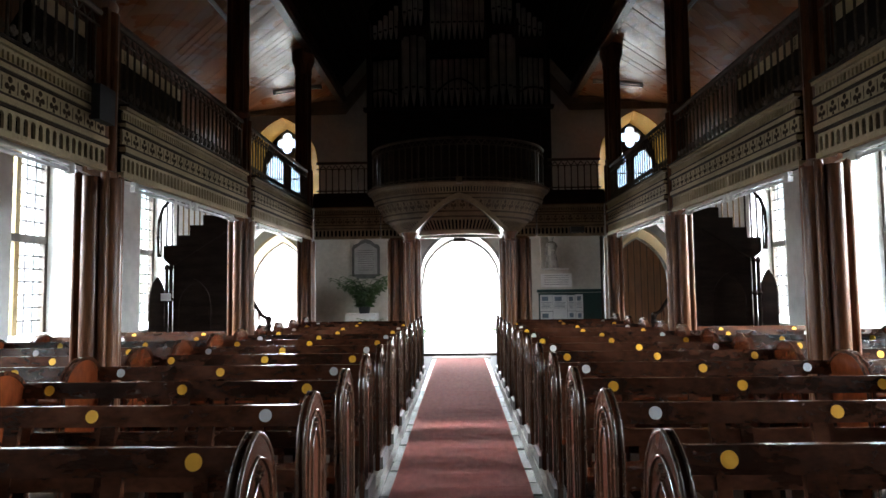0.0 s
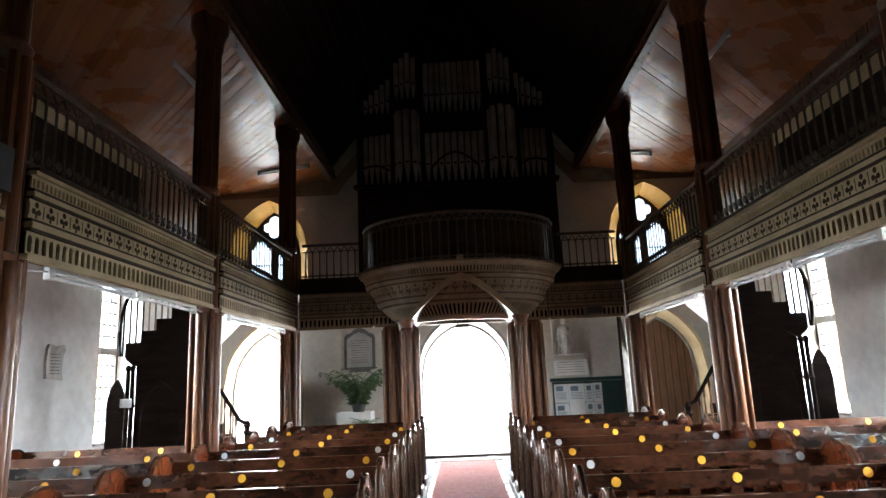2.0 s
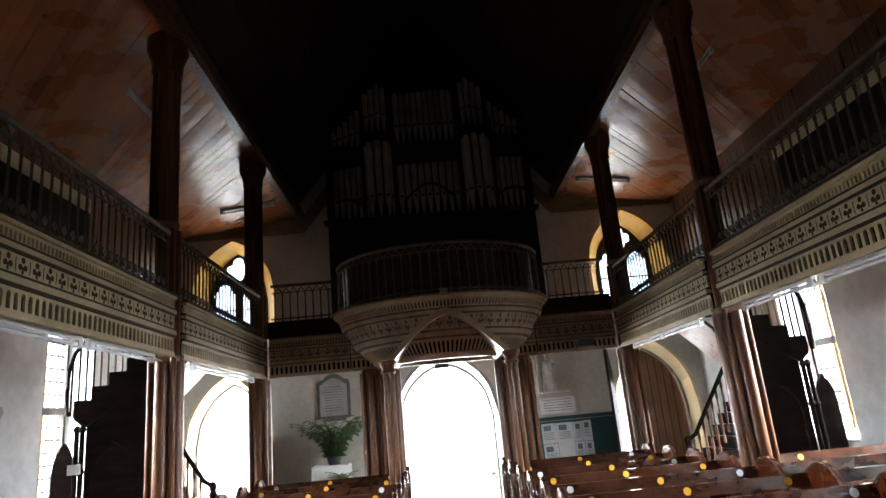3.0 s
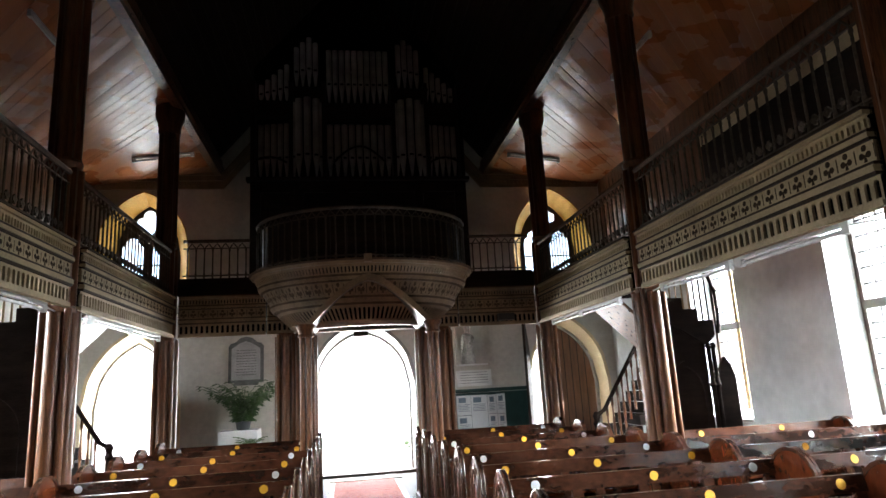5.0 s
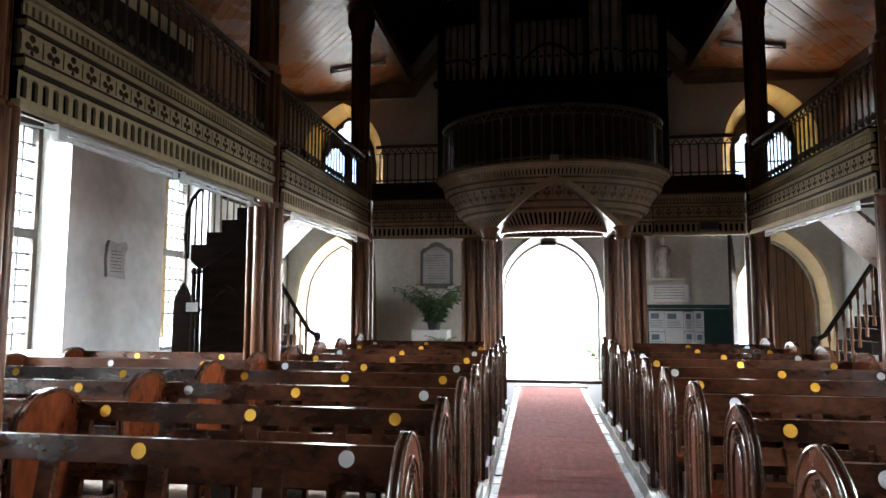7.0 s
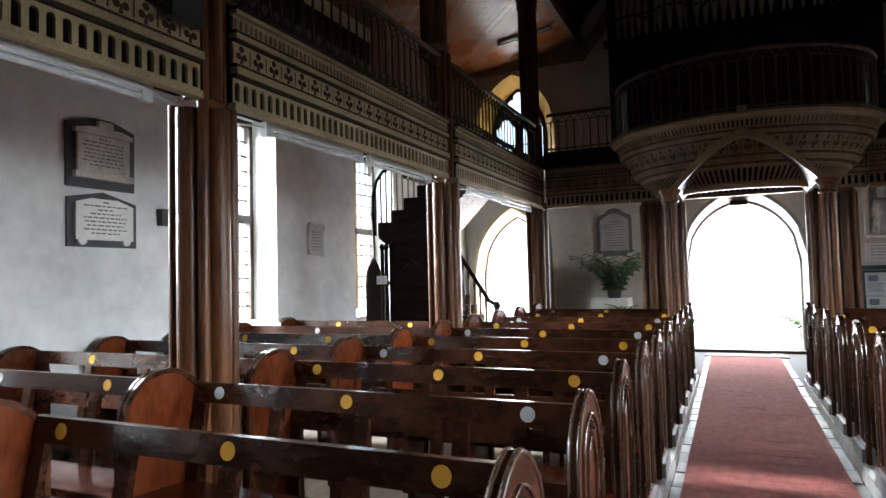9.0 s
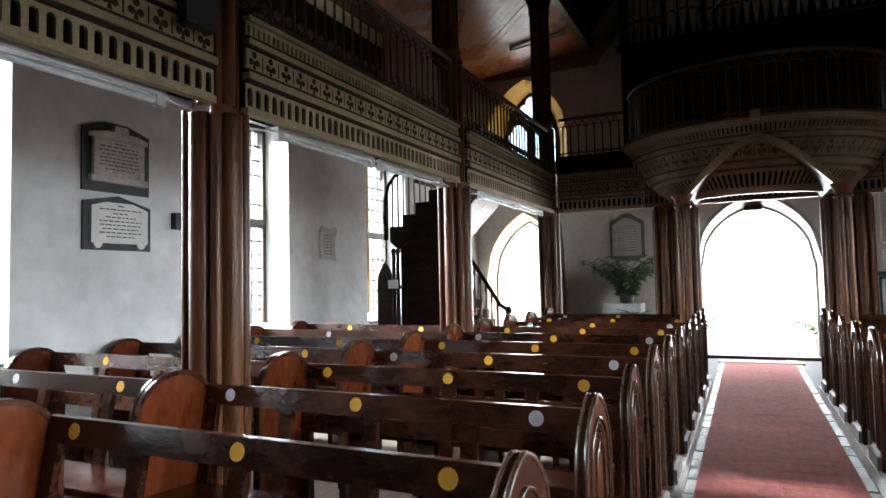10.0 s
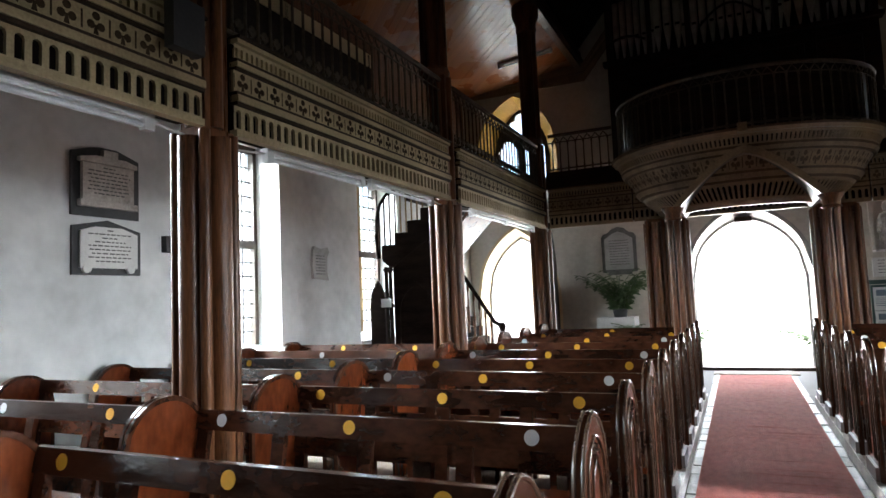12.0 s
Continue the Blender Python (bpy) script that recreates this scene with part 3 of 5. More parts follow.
bm = bmesh.new()
half_leaf(bm, 4.17, 0.82, 1.5, 2.84, WALL_Y + 0.49, WALL_Y + 0.54, 3.8, 4.92)
part("door_leaf", bm, DOORBROWN, d_r, "shut brown boarded leaf")
bm = bmesh.new()
for k in range(6):
    x = 3.97 + k * 0.15
    box(bm, x - 0.006, x + 0.006, WALL_Y + 0.482, WALL_Y + 0.4895, 0.08, arch_z(x, 4.17, 0.755, 1.5, 2.765) - 0.02)
part("cover_strip", bm, DARKWOOD, d_r)
for (hx, fx, fy), d in (((-3.37, -3.27, 14.32), d_l), ((3.37, 3.08, 14.36), d_r)):
    # a leaf with a half-arched head, swung into the church on its outer jamb
    bm = bmesh.new()
    h0, h1 = Vector((hx, WALL_Y - 0.03, 0)), Vector((fx, fy, 0))
    across = Vector((-(h1 - h0).y, (h1 - h0).x, 0)).normalized() * 0.025
    prof = [(0.0, 0.06)] + [(k / 10, arch_z(4.17 - 0.8 + 0.8 * k / 10, 4.17, 0.8, 1.48, 2.8)) for k in range(11)] + [(1.0, 0.06)]
    front = [bm.verts.new(h0.lerp(h1, u) + across + Vector((0, 0, z))) for u, z in prof]
    back = [bm.verts.new(h0.lerp(h1, u) - across + Vector((0, 0, z))) for u, z in prof]
    bm.faces.new(front)
    bm.faces.new(back[::-1])
    for k in range(len(prof)):
        j = (k + 1) % len(prof)
        bm.faces.new((front[j], front[k], back[k], back[j]))
    part("open_leaf", bm, DARKWOOD, d, "dark leaf standing open")
bm = bmesh.new()
box(bm, -0.12, 0.16, WALL_Y + 0.2, WALL_Y + 0.357, 2.62, 2.71)
part("lamp_box", bm, DARKWOOD, bpy.data.objects["door_1"], "small dark lamp box under the arch")

# ---- columns ----


def lower_column(name, x, y, z0=0.0, z1=2.45, r=0.158):
    c = thing(name, "clustered varnished brown wooden column carrying the gallery", "column", (x, y, 0), "nave columns")
    bm = bmesh.new()
    box(bm, -r * 0.68, r * 0.68, -r * 0.68, r * 0.68, z0, z1)
    part("core", bm, COLUMN, c, bevel=0.02)
    for ax, ay in ((1, 0), (-1, 0), (0, 1), (0, -1)):
        bm = bmesh.new()
        lathe(bm, [(r * 0.42, z0 + 0.14), (r * 0.42, z1 - 0.05)], ax * r * 0.66, ay * r * 0.66, 12)
        part("shaft", bm, COLUMN, c, smooth=True)
    for ax, ay in ((1, 1), (-1, 1), (1, -1), (-1, -1)):
        bm = bmesh.new()
        lathe(bm, [(r * 0.2, z0 + 0.14), (r * 0.2, z1 - 0.02)], ax * r * 0.66, ay * r * 0.66, 10)
        part("roll", bm, COLUMN, c, smooth=True)
    bm = bmesh.new()
    box(bm, -r * 1.12, r * 1.12, -r * 1.12, r * 1.12, z0, z0 + 0.15)
    part("plinth", bm, COLUMN, c, bevel=0.015)
    return c


def upper_shaft(parent, s):
    """Slender through the gallery front, then a stouter clustered shaft set a little back above the handrail."""
    bm = bmesh.new()
    box(bm, -0.088, 0.088, -0.088, 0.088, 2.45, 3.74)
    part("neck", bm, COLUMN, parent, bevel=0.015)
    for ax, ay in ((1, 0), (-1, 0), (0, 1), (0, -1)):
        bm = bmesh.new()
        lathe(bm, [(0.046, 2.46), (0.046, 3.72)], ax * 0.078, ay * 0.078, 10)
        part("neck_shaft", bm, COLUMN, parent, smooth=True)
    o = s * 0.06
    bm = bmesh.new()
    lathe(bm, [(0.09, 3.66), (0.155, 3.76), (0.165, 3.8), (0.15, 3.83)], o, 0, 12)
    part("collar", bm, COLUMN, parent, smooth=True)
    bm = bmesh.new()
    box(bm, o - 0.1, o + 0.1, -0.1, 0.1, 3.8, 5.7)
    part("upper_post", bm, COLUMN, parent, bevel=0.02)
    for ax, ay in ((1, 0), (-1, 0), (0, 1), (0, -1)):
        bm = bmesh.new()
        lathe(bm, [(0.06, 3.8), (0.06, 5.62)], o + ax * 0.09, ay * 0.09, 10)
        part("upper_shaft", bm, COLUMN, parent, smooth=True)
    bm = bmesh.new()
    lathe(bm, [(0.15, 5.5), (0.165, 5.54), (0.155, 5.58), (0.175, 5.68), (0.215, 5.78), (0.215, 5.945)], o, 0, 12)
    part("capital", bm, COLUMN, parent, smooth=True)


for s in (-1, 1):
    proto = lower_column("column", s * COL_X, COLS_Y[2], 0.1)
    upper_shaft(proto, s)
    for y in COLS_Y:
        if y != COLS_Y[2]:
            copy_thing(proto, pose(s * COL_X, y, 0))
inner = lower_column("column", -1.13, 12.08, 0.1, 2.45, 0.16)
copy_thing(inner, pose(1.14, 12.08, 0))
for x in (-0.86, 0.9):
    copy_thing(inner, pose(x, 12.02, 0))

# ---- gallery fronts ----


def slot_cell(bm, a, z0, z1, w, slot, d0, d1, put, pointed=True):
    """One cell of pierced work: a board cell with a pointed slot through it."""
    h = slot / 2
    top = z1 - 0.02
    k = h if pointed else 0.004
    tip = [(a + h, z0 + 0.015), (a + h, top - k), (a + 0.72 * h, top - 0.3 * k), (a, top), (a - 0.72 * h, top - 0.3 * k), (a - h, top - k), (a - h, z0 + 0.015)]
    out = [(a + w / 2, z0), (a + w / 2, top - h), (a + w / 2, z1), (a, z1), (a - w / 2, z1), (a - w / 2, top - h), (a - w / 2, z0)]
    n = 7
    vo, vi = [bm.verts.new(put(p[0], d0, p[1])) for p in out], [bm.verts.new(put(p[0], d0, p[1])) for p in tip]
    wi = [bm.verts.new(put(p[0], d1, p[1])) for p in tip]
    for k in range(n):
        j = (k + 1) % n
        bm.faces.new((vo[k], vo[j], vi[j], vi[k]))
        bm.faces.new((vi[k], vi[j], wi[j], wi[k]))


def gallery_front(name, length, put, label, bay_parts=True, tall=3.03, paint=CREAM):
    """Pierced cream front: put(a, d, z) takes the run, the depth towards the nave (0 is the face) and the height."""
    g = thing(name, label, "parapet", (0, 0, 0), "gallery parapets")

    def slab(bm, a0, a1, d0, d1, z0, z1, n=1):
        for k in range(n):
            u, v = a0 + (a1 - a0) * k / n, a0 + (a1 - a0) * (k + 1) / n
            vs = [bm.verts.new(put(a, d, z)) for a in (u, v) for d in (d0, d1) for z in (z0, z1)]
            for f in ((0, 1, 3, 2), (4, 6, 7, 5), (0, 4, 5, 1), (2, 3, 7, 6), (0, 2, 6, 4), (1, 5, 7, 3)):
                bm.faces.new([vs[i] for i in f])
        bmesh.ops.remove_doubles(bm, verts=bm.verts, dist=0.0005)
    n = max(1, round(length / 0.2)) if bay_parts == "curved" else 1
    # board added behind the open slots, their shade put into its colour
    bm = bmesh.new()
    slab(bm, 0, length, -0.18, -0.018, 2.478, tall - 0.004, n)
    part("backing", bm, RECESS_SHADE, g, "near-black board that carries the slot shade")
    # fillets on the cream fronts carry moulding shadow in their brown
    for z0, z1, d, nm in ((2.44, 2.478, 0.02, "bottom_rail"), (2.622, 2.642, 0.026, "brown_fillet"), (2.642, 2.682, 0.034, "moulding"), (2.682, 2.702, 0.024, "brown_fillet"), (2.83, 2.846, 0.024, "brown_fillet"), (2.846, 2.876, 0.032, "moulding"), (2.876, 2.896, 0.026, "brown_fillet"), (2.985, 3.012, 0.034, "top_rail"), (3.012, 3.03, 0.05, "brown_fillet")):
        bm = bmesh.new()
        slab(bm, 0, length, -0.034, d, z0, z1, n)
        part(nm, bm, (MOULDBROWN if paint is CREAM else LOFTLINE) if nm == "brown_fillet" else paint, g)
    w = length / round(length / 0.07)
    bm = bmesh.new()
    for k in range(round(length / w)):
        slot_cell(bm, (k + 0.5) * w, 2.478, 2.622, w, 0.04, 0.0, -0.0175, put)
    bmesh.ops.remove_doubles(bm, verts=bm.verts, dist=0.0008)
    part("arcade_band", bm, paint, g)
    w2 = length / round(length / 0.043)
    bm = bmesh.new()
    for k in range(round(length / w2)):
        slot_cell(bm, (k + 0.5) * w2, 2.896, 2.985, w2, 0.019, 0.005, -0.0175, put, False)
    bmesh.ops.remove_doubles(bm, verts=bm.verts, dist=0.0008)
    part("dentil_band", bm, paint, g)
    bm = bmesh.new()
    slab(bm, 0, length, -0.034, 0.0, 2.702, 2.83, n)
    part("frieze_board", bm, paint, g)
    w3 = length / max(1, round(length / 0.138))
    bm = bmesh.new()
    for k in range(round(length / w3)):
        a = (k + 0.5) * w3
        for oa, oz in ((0, 0.028), (-0.026, -0.014), (0.026, -0.014)):
            vs = [bm.verts.new(put(a + oa * 0.95 + 0.021 * math.cos(t * math.pi / 4), 0.003, 2.772 + oz * 1.05 + 0.021 * math.sin(t * math.pi / 4))) for t in range(8)]
            bm.faces.new(vs)
        vs = [bm.verts.new(put(a + u, 0.0031, z)) for u, z in ((-0.004, 2.762), (0.004, 2.762), (0.014, 2.716), (-0.014, 2.716))]
        bm.faces.new(vs)
        vs = [bm.verts.new(put(k * w3 + u, 0.003, z)) for u, z in ((-0.005, 2.724), (0.005, 2.724), (0.005, 2.81), (-0.005, 2.81))]
        bm.faces.new(vs)
    tagged(part("trefoil_frieze", bm, TREFOIL if paint is CREAM else LOFTLINE, g, "row of brown trefoil cutouts"), kind="stuff")
    return g


def railing(name, length, put, z0, z1, label, gap=0.115, rosettes=False):
    r = thing(name, label, "balustrade", (0, 0, 0), "gallery balustrades")
    n = round(length / gap)
    g = length / n
    seg = max(1, round(length / 0.25))
    for z, rad in ((z1, 0.026), (z0 + 0.05, 0.014), (z1 - 0.11, 0.009)):
        bm = bmesh.new()
        sweep(bm, [put(length * k / seg, -0.06, z) for k in range(seg + 1)], rad, 6)
        part("handrail" if z == z1 else "rail", bm, GALRAIL, r, smooth=True)
    base = bmesh.new()
    lathe(base, [(0.012, z0), (0.016, z0 + 0.08), (0.011, z0 + 0.1), (0.0105, z1 - 0.16), (0.016, z1 - 0.14), (0.01, z1 - 0.1)], 0, 0, 6)
    me = mesh_of("baluster", base, GALRAIL)
    arches = bmesh.new()
    foils = bmesh.new()
    for k in range(n):
        a = (k + 0.5) * g
        for u, z in ((0.5, 0.1), (0.5, 0.14), (0.32, 0.12), (0.68, 0.12)):
            if rosettes and k < n - 1:
                tube(foils, put(a + u * g, -0.068, z0 + z), put(a + u * g, -0.054, z0 + z), 0.018, 0.018, 6)
        p = put(a, -0.06, 0)
        piece("baluster", me, r, Matrix.Translation((p[0], p[1], 0)))
    pts = []
    for k in range(4 * (n - 1) + 1):
        t = (k % 4) / 4
        pts.append(put((0.5 + k / 4) * g, -0.06, z1 - 0.11 + 0.15 * min(t, 1 - t)))
    sweep(arches, pts, 0.0095, 4)
    part("pointed_arcading", arches, GALRAIL, r, "small pointed arches under the handrail")
    if rosettes:
        tagged(part("rosette_band", foils, GALRAIL, r, "row of small four-lobed rosettes"), kind="stuff")
    return r


FACE_X, FACE_Y = 2.68, 12.0
for s in (-1, 1):
    spans = [(-3.1, -1.33), (-1.07, 2.02), (2.28, 5.3), (5.54, 8.5), (8.74, 11.93)]
    for y0, y1 in spans:
        def put(a, d, z, s=s, y0=y0):
            return (s * (FACE_X - d), y0 + a, z)
        gallery_front("gallery_parapet", y1 - y0, put, "cream pierced wooden gallery parapet with trefoil frieze")
        railing("balustrade", y1 - y0, put, 3.03, 3.68, "dark slender balustrade along the side gallery", rosettes=True)
    # dark boarding on the gallery wall
    bm = bmesh.new()
    y = EAST_Y + 0.02
    while y < 14.9:
        box(bm, s * 5.165, s * 5.198, y, min(y + 0.142, WALL_Y - 0.14), 3.65, 5.69)
        y += 0.15
    solid("wainscot", bm, COLUMN, "dark brown boarding on the gallery wall", "wall boarding", "structure")
    # raked gallery floor behind the front
    bm = bmesh.new()
    prism(bm, [(s * 2.87, 2.72), (s * 5.195, 3.52), (s * 5.195, 3.64), (s * 2.87, 2.9)], EAST_Y + 0.01, 11.95)
    solid("gallery_floor", bm, DARKWOOD, "dark boarded underside of the raked side gallery", "gallery floor", "structure")
    bm = bmesh.new()
    box(bm, s * 2.7, s * 5.19, 12.25, WALL_Y - 0.01, 3.16, 3.28)
    solid("gallery_floor", bm, DARKWOOD, "dark boards of the end gallery", "gallery floor", "structure")

    def putw(a, d, z, s=s):
        return (s * (2.62 - a), FACE_Y - d, z)
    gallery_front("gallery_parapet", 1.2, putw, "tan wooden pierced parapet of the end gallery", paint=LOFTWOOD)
    bm = bmesh.new()
    prism(bm, [(FACE_Y + 0.02, 3.03), (FACE_Y + 0.1, 3.3), (FACE_Y + 0.22, 3.3), (FACE_Y + 0.22, 3.03)], s * 1.4, s * 2.66, "x")
    solid("gallery_coping", bm, DARKWOOD, "dark sloping coping board on the end gallery", "coping", "structure")

    def putr(a, d, z, s=s):
        return (s * (2.62 - a), FACE_Y + 0.1 - d, z)
    railing("balustrade", 0.95, putr, 3.3, 3.87, "dark slender balustrade along the end gallery")


def gallery_bench(s, y0, y1):
    g = thing("gallery_bench", "long gallery bench, back rail coloured pale for caught light", "bench", (s * 3.5, y0, 0), "gallery benches")
    n = y1 - y0
    # back rail's pale cream stands for light caught on the wood
    for nm, x0, x1, z0, z1, m in (("back_rail", 0.0, 0.03, 3.93, 4.07, LITCREAM), ("back_board", 0.004, 0.024, 3.45, 3.925, DARKWOOD), ("seat", 0.03, 0.36, 3.42, 3.45, DARKWOOD)):
        bm = bmesh.new()
        box(bm, s * x0, s * x1, 0, n, z0, z1)
        part(nm, bm, m, g, "rail coloured pale for caught light" if nm == "back_rail" else "", bevel=0.005)
    for y in (0.02, n / 2, n - 0.06):
        bm = bmesh.new()
        prism(bm, [(s * 0.0, 2.9), (s * 0.38, 3.05), (s * 0.38, 3.5), (s * 0.05, 4.06), (s * 0.0, 4.06)], y, y + 0.04)
        part("end_panel", bm, DARKWOOD, g)


for s in (-1, 1):
    for y0, y1 in ((2.4, 5.2), (5.65, 8.45)):
        gallery_bench(s, y0, y1)


def putc(a, d, z):
    return (1.4 - a, FACE_Y - d, z)


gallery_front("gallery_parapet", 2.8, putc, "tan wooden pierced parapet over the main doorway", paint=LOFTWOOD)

# ---- organ loft over the main doorway ----
LOFT_Y, LOFT_SQ = 12.0, 0.83


def loft_r(z):
    u = min(max((z - 2.44) / 0.82, 0), 1)
    return 0.93 + 0.68 * u ** 0.62


def putl(a, d, z):
    zz = 2.44 + (z - 2.44) * 1.39
    r = loft_r(zz) + d
    f = math.pi * a / 4.2
    return (-r * math.cos(f), LOFT_Y - r * LOFT_SQ * math.sin(f), zz)


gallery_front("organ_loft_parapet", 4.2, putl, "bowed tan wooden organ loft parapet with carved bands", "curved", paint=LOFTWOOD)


def putlr(a, d, z):
    f = math.pi * a / 4.2
    return (-(1.6 + d) * math.cos(f), LOFT_Y - (1.6 + d) * LOFT_SQ * math.sin(f), z)


railing("loft_balustrade", 4.2, putlr, 3.27, 3.97, "dark bowed balustrade round the organ loft")
bm = bmesh.new()
n = 28
prism(bm, [(-1.5 * math.cos(math.pi * k / n), LOFT_Y - 1.24 * math.sin(math.pi * k / n)) for k in range(n + 1)] + [(1.5, 13.0), (-1.5, 13.0)], 3.18, 3.26, "z")
solid("loft_floor", bm, DARKWOOD, "dark boarded floor of the organ loft", "gallery floor", "structure")
# cloth hung behind the loft balusters
screen = thing("loft_screen", "dark boarded screen behind the loft balusters", "screen", (0, 0, 0))
for b in range(20):
    bm = bmesh.new()
    f0, f1 = math.pi * b / 20, math.pi * (b + 0.97) / 20
    prism(bm, [(-r * math.cos(f), LOFT_Y - r * LOFT_SQ * math.sin(f)) for r, f in ((1.47, f0), (1.47, f1), (1.45, f1), (1.45, f0))], 3.262, 3.92, "z")
    part("board", bm, DARKWOOD, screen)


def porch_pts(w, foot, rise, n=12):
    """Flat pointed outline: gently curved sides that meet in a point."""
    out = []
    for k in range(2 * n + 1):
        u = (k - n) / n
        out.append((0.02 + w * u, foot + rise * (1 - abs(u) ** 1.5)))
    return out


porch = thing("porch_arch", "tan low pointed canopy arch under the organ loft", "arch", (0, 0, 0))
bm = bmesh.new()
ring_prism(bm, porch_pts(0.8, 2.42, 0.63), porch_pts(0.71, 2.42, 0.54), 10.6, 10.72, closed=False)
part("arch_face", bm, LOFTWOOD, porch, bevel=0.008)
bm = bmesh.new()
ring_prism(bm, porch_pts(0.77, 2.42, 0.6), porch_pts(0.73, 2.42, 0.56), 10.72, 11.94, closed=False)
part("canopy", bm, DARKWOOD, porch, "dark boarded canopy")
for s in (-1, 1):
    c = thing("porch_column", "slender dark clustered column with a ringed capital", "column", (0.02 + s * 0.8, 10.66, 0), "porch columns")
    bm = bmesh.new()
    for ax, ay in ((1, 1), (-1, 1), (1, -1), (-1, -1)):
        lathe(bm, [(0.036, 0.1), (0.036, 2.3)], ax * 0.036, ay * 0.036, 10)
    part("shaft", bm, COLUMN, c, smooth=True)
    bm = bmesh.new()
    lathe(bm, [(0.085, 2.26), (0.1, 2.28), (0.085, 2.3), (0.09, 2.35), (0.125, 2.4), (0.125, 2.419)], 0, 0, 14)
    part("capital", bm, COLUMN, c, smooth=True)
    bm = bmesh.new()
    lathe(bm, [(0.12, 0.1), (0.12, 0.2), (0.09, 0.25)], 0, 0, 14)
    part("base", bm, COLUMN, c, smooth=True)

# ---- organ ----
organ = thing("pipe_organ", "large dark pipe organ with dull metal pipes on the loft", "pipe organ", (0, 0, 0))
bm = bmesh.new()
box(bm, -1.8, 1.86, 13.0, 14.9, 3.29, 5.08)
part("case", bm, DARKWOOD, organ, bevel=0.02)
bm = bmesh.new()
box(bm, -1.86, 1.92, 12.92, 13.1, 5.08, 5.14)
part("impost_rail", bm, DARKWOOD, organ, bevel=0.015)
# case coloured near-black for the shade behind and above the pipes
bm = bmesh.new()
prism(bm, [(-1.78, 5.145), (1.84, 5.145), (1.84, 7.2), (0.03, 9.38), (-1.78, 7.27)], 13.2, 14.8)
part("upper_case", bm, RECESS_SHADE, organ, "upper case coloured near-black for the shade behind the pipes")
for x in (-1.76, -1.13, -0.57, 0.63, 1.22, 1.82):
    bm = bmesh.new()
    box(bm, x - 0.035, x + 0.035, 12.94, 13.19, 5.145, 6.9)
    part("post", bm, DARKWOOD, organ, bevel=0.01)
for x in range(5):
    bm = bmesh.new()
    x0 = -1.7 + x * 0.7
    ring_prism(bm, [(x0, 3.45), (x0 + 0.62, 3.45), (x0 + 0.62, 4.95), (x0, 4.95)], [(x0 + 0.07, 3.52), (x0 + 0.55, 3.52), (x0 + 0.55, 4.88), (x0 + 0.07, 4.88)], 12.975, 12.999)
    part("case_panel", bm, DARKWOOD, organ)


def pipe(x, y, z0, h, r):
    bm = bmesh.new()
    foot = min(0.34, h * 0.34)
    lathe(bm, [(r * 0.25, z0), (r, z0 + foot), (r, z0 + h)], x, y, 12)
    part("pipe", bm, PIPE, organ, smooth=True)
    # pipe mouth as a near-black box, the opening's shade in its colour
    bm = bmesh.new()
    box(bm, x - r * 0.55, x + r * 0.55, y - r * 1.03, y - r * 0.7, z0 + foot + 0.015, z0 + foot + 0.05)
    part("mouth", bm, RECESS_SHADE, organ)


for c in (-0.85, 0.92):
    for k in range(5):
        a = math.pi * (k + 0.5) / 5
        pipe(c - 0.25 * math.cos(a), 13.12 - 0.2 * math.sin(a), 5.15, 1.36 + 0.06 * math.sin(a), 0.06)
for k in range(9):
    x = 0.03 + (k - 4) * 0.126
    pipe(x, 13.08, 5.15, 0.98, 0.052)
for e in (-1, 1):
    for k in range(5):
        x = 0.03 + e * (1.24 + k * 0.108)
        pipe(x, 13.08, 5.15, 1.0 - 0.01 * k, 0.046)
# the upper tier: wings, towers and middle field of its own
for e in (-1, 1):
    for k in range(5):
        pipe(0.03 + e * (1.24 + k * 0.108), 13.12, 6.56, 0.72 - 0.1 * k, 0.044)
    for k in range(4):
        pipe(0.03 + e * (0.74 + k * 0.11), 13.12, 6.84, 0.98 - 0.1 * abs(k - 1), 0.047)
for k in range(10):
    pipe(0.03 + (k - 4.5) * 0.112, 13.12, 6.54, 1.04, 0.048)
for x0, x1, z in ((-1.76, -1.13, 6.53), (-1.13, -0.57, 6.8), (-0.57, 0.63, 6.5), (0.63, 1.22, 6.8), (1.22, 1.82, 6.53)):
    bm = bmesh.new()
    box(bm, x0 + 0.036, x1 - 0.036, 12.96, 13.19, z - 0.26, z)
    part("tier_board", bm, DARKWOOD, organ, "dark board under the upper pipes", bevel=0.01)
# draped moulding across the feet of the pipes
for a0, a1, lift in ((-0.42, 0.48, 0.3), (1.25, 1.8, 0.1), (-1.78, -1.2, 0.1)):
    bm = bmesh.new()
    sweep(bm, [(a0 + (a1 - a0) * k / 10, 13.01, 5.42 + lift * math.sin(math.pi * k / 10)) for k in range(11)], 0.018, 6)
    part("carved_swag", bm, DARKWOOD, organ)

# ---- gallery stairs ----


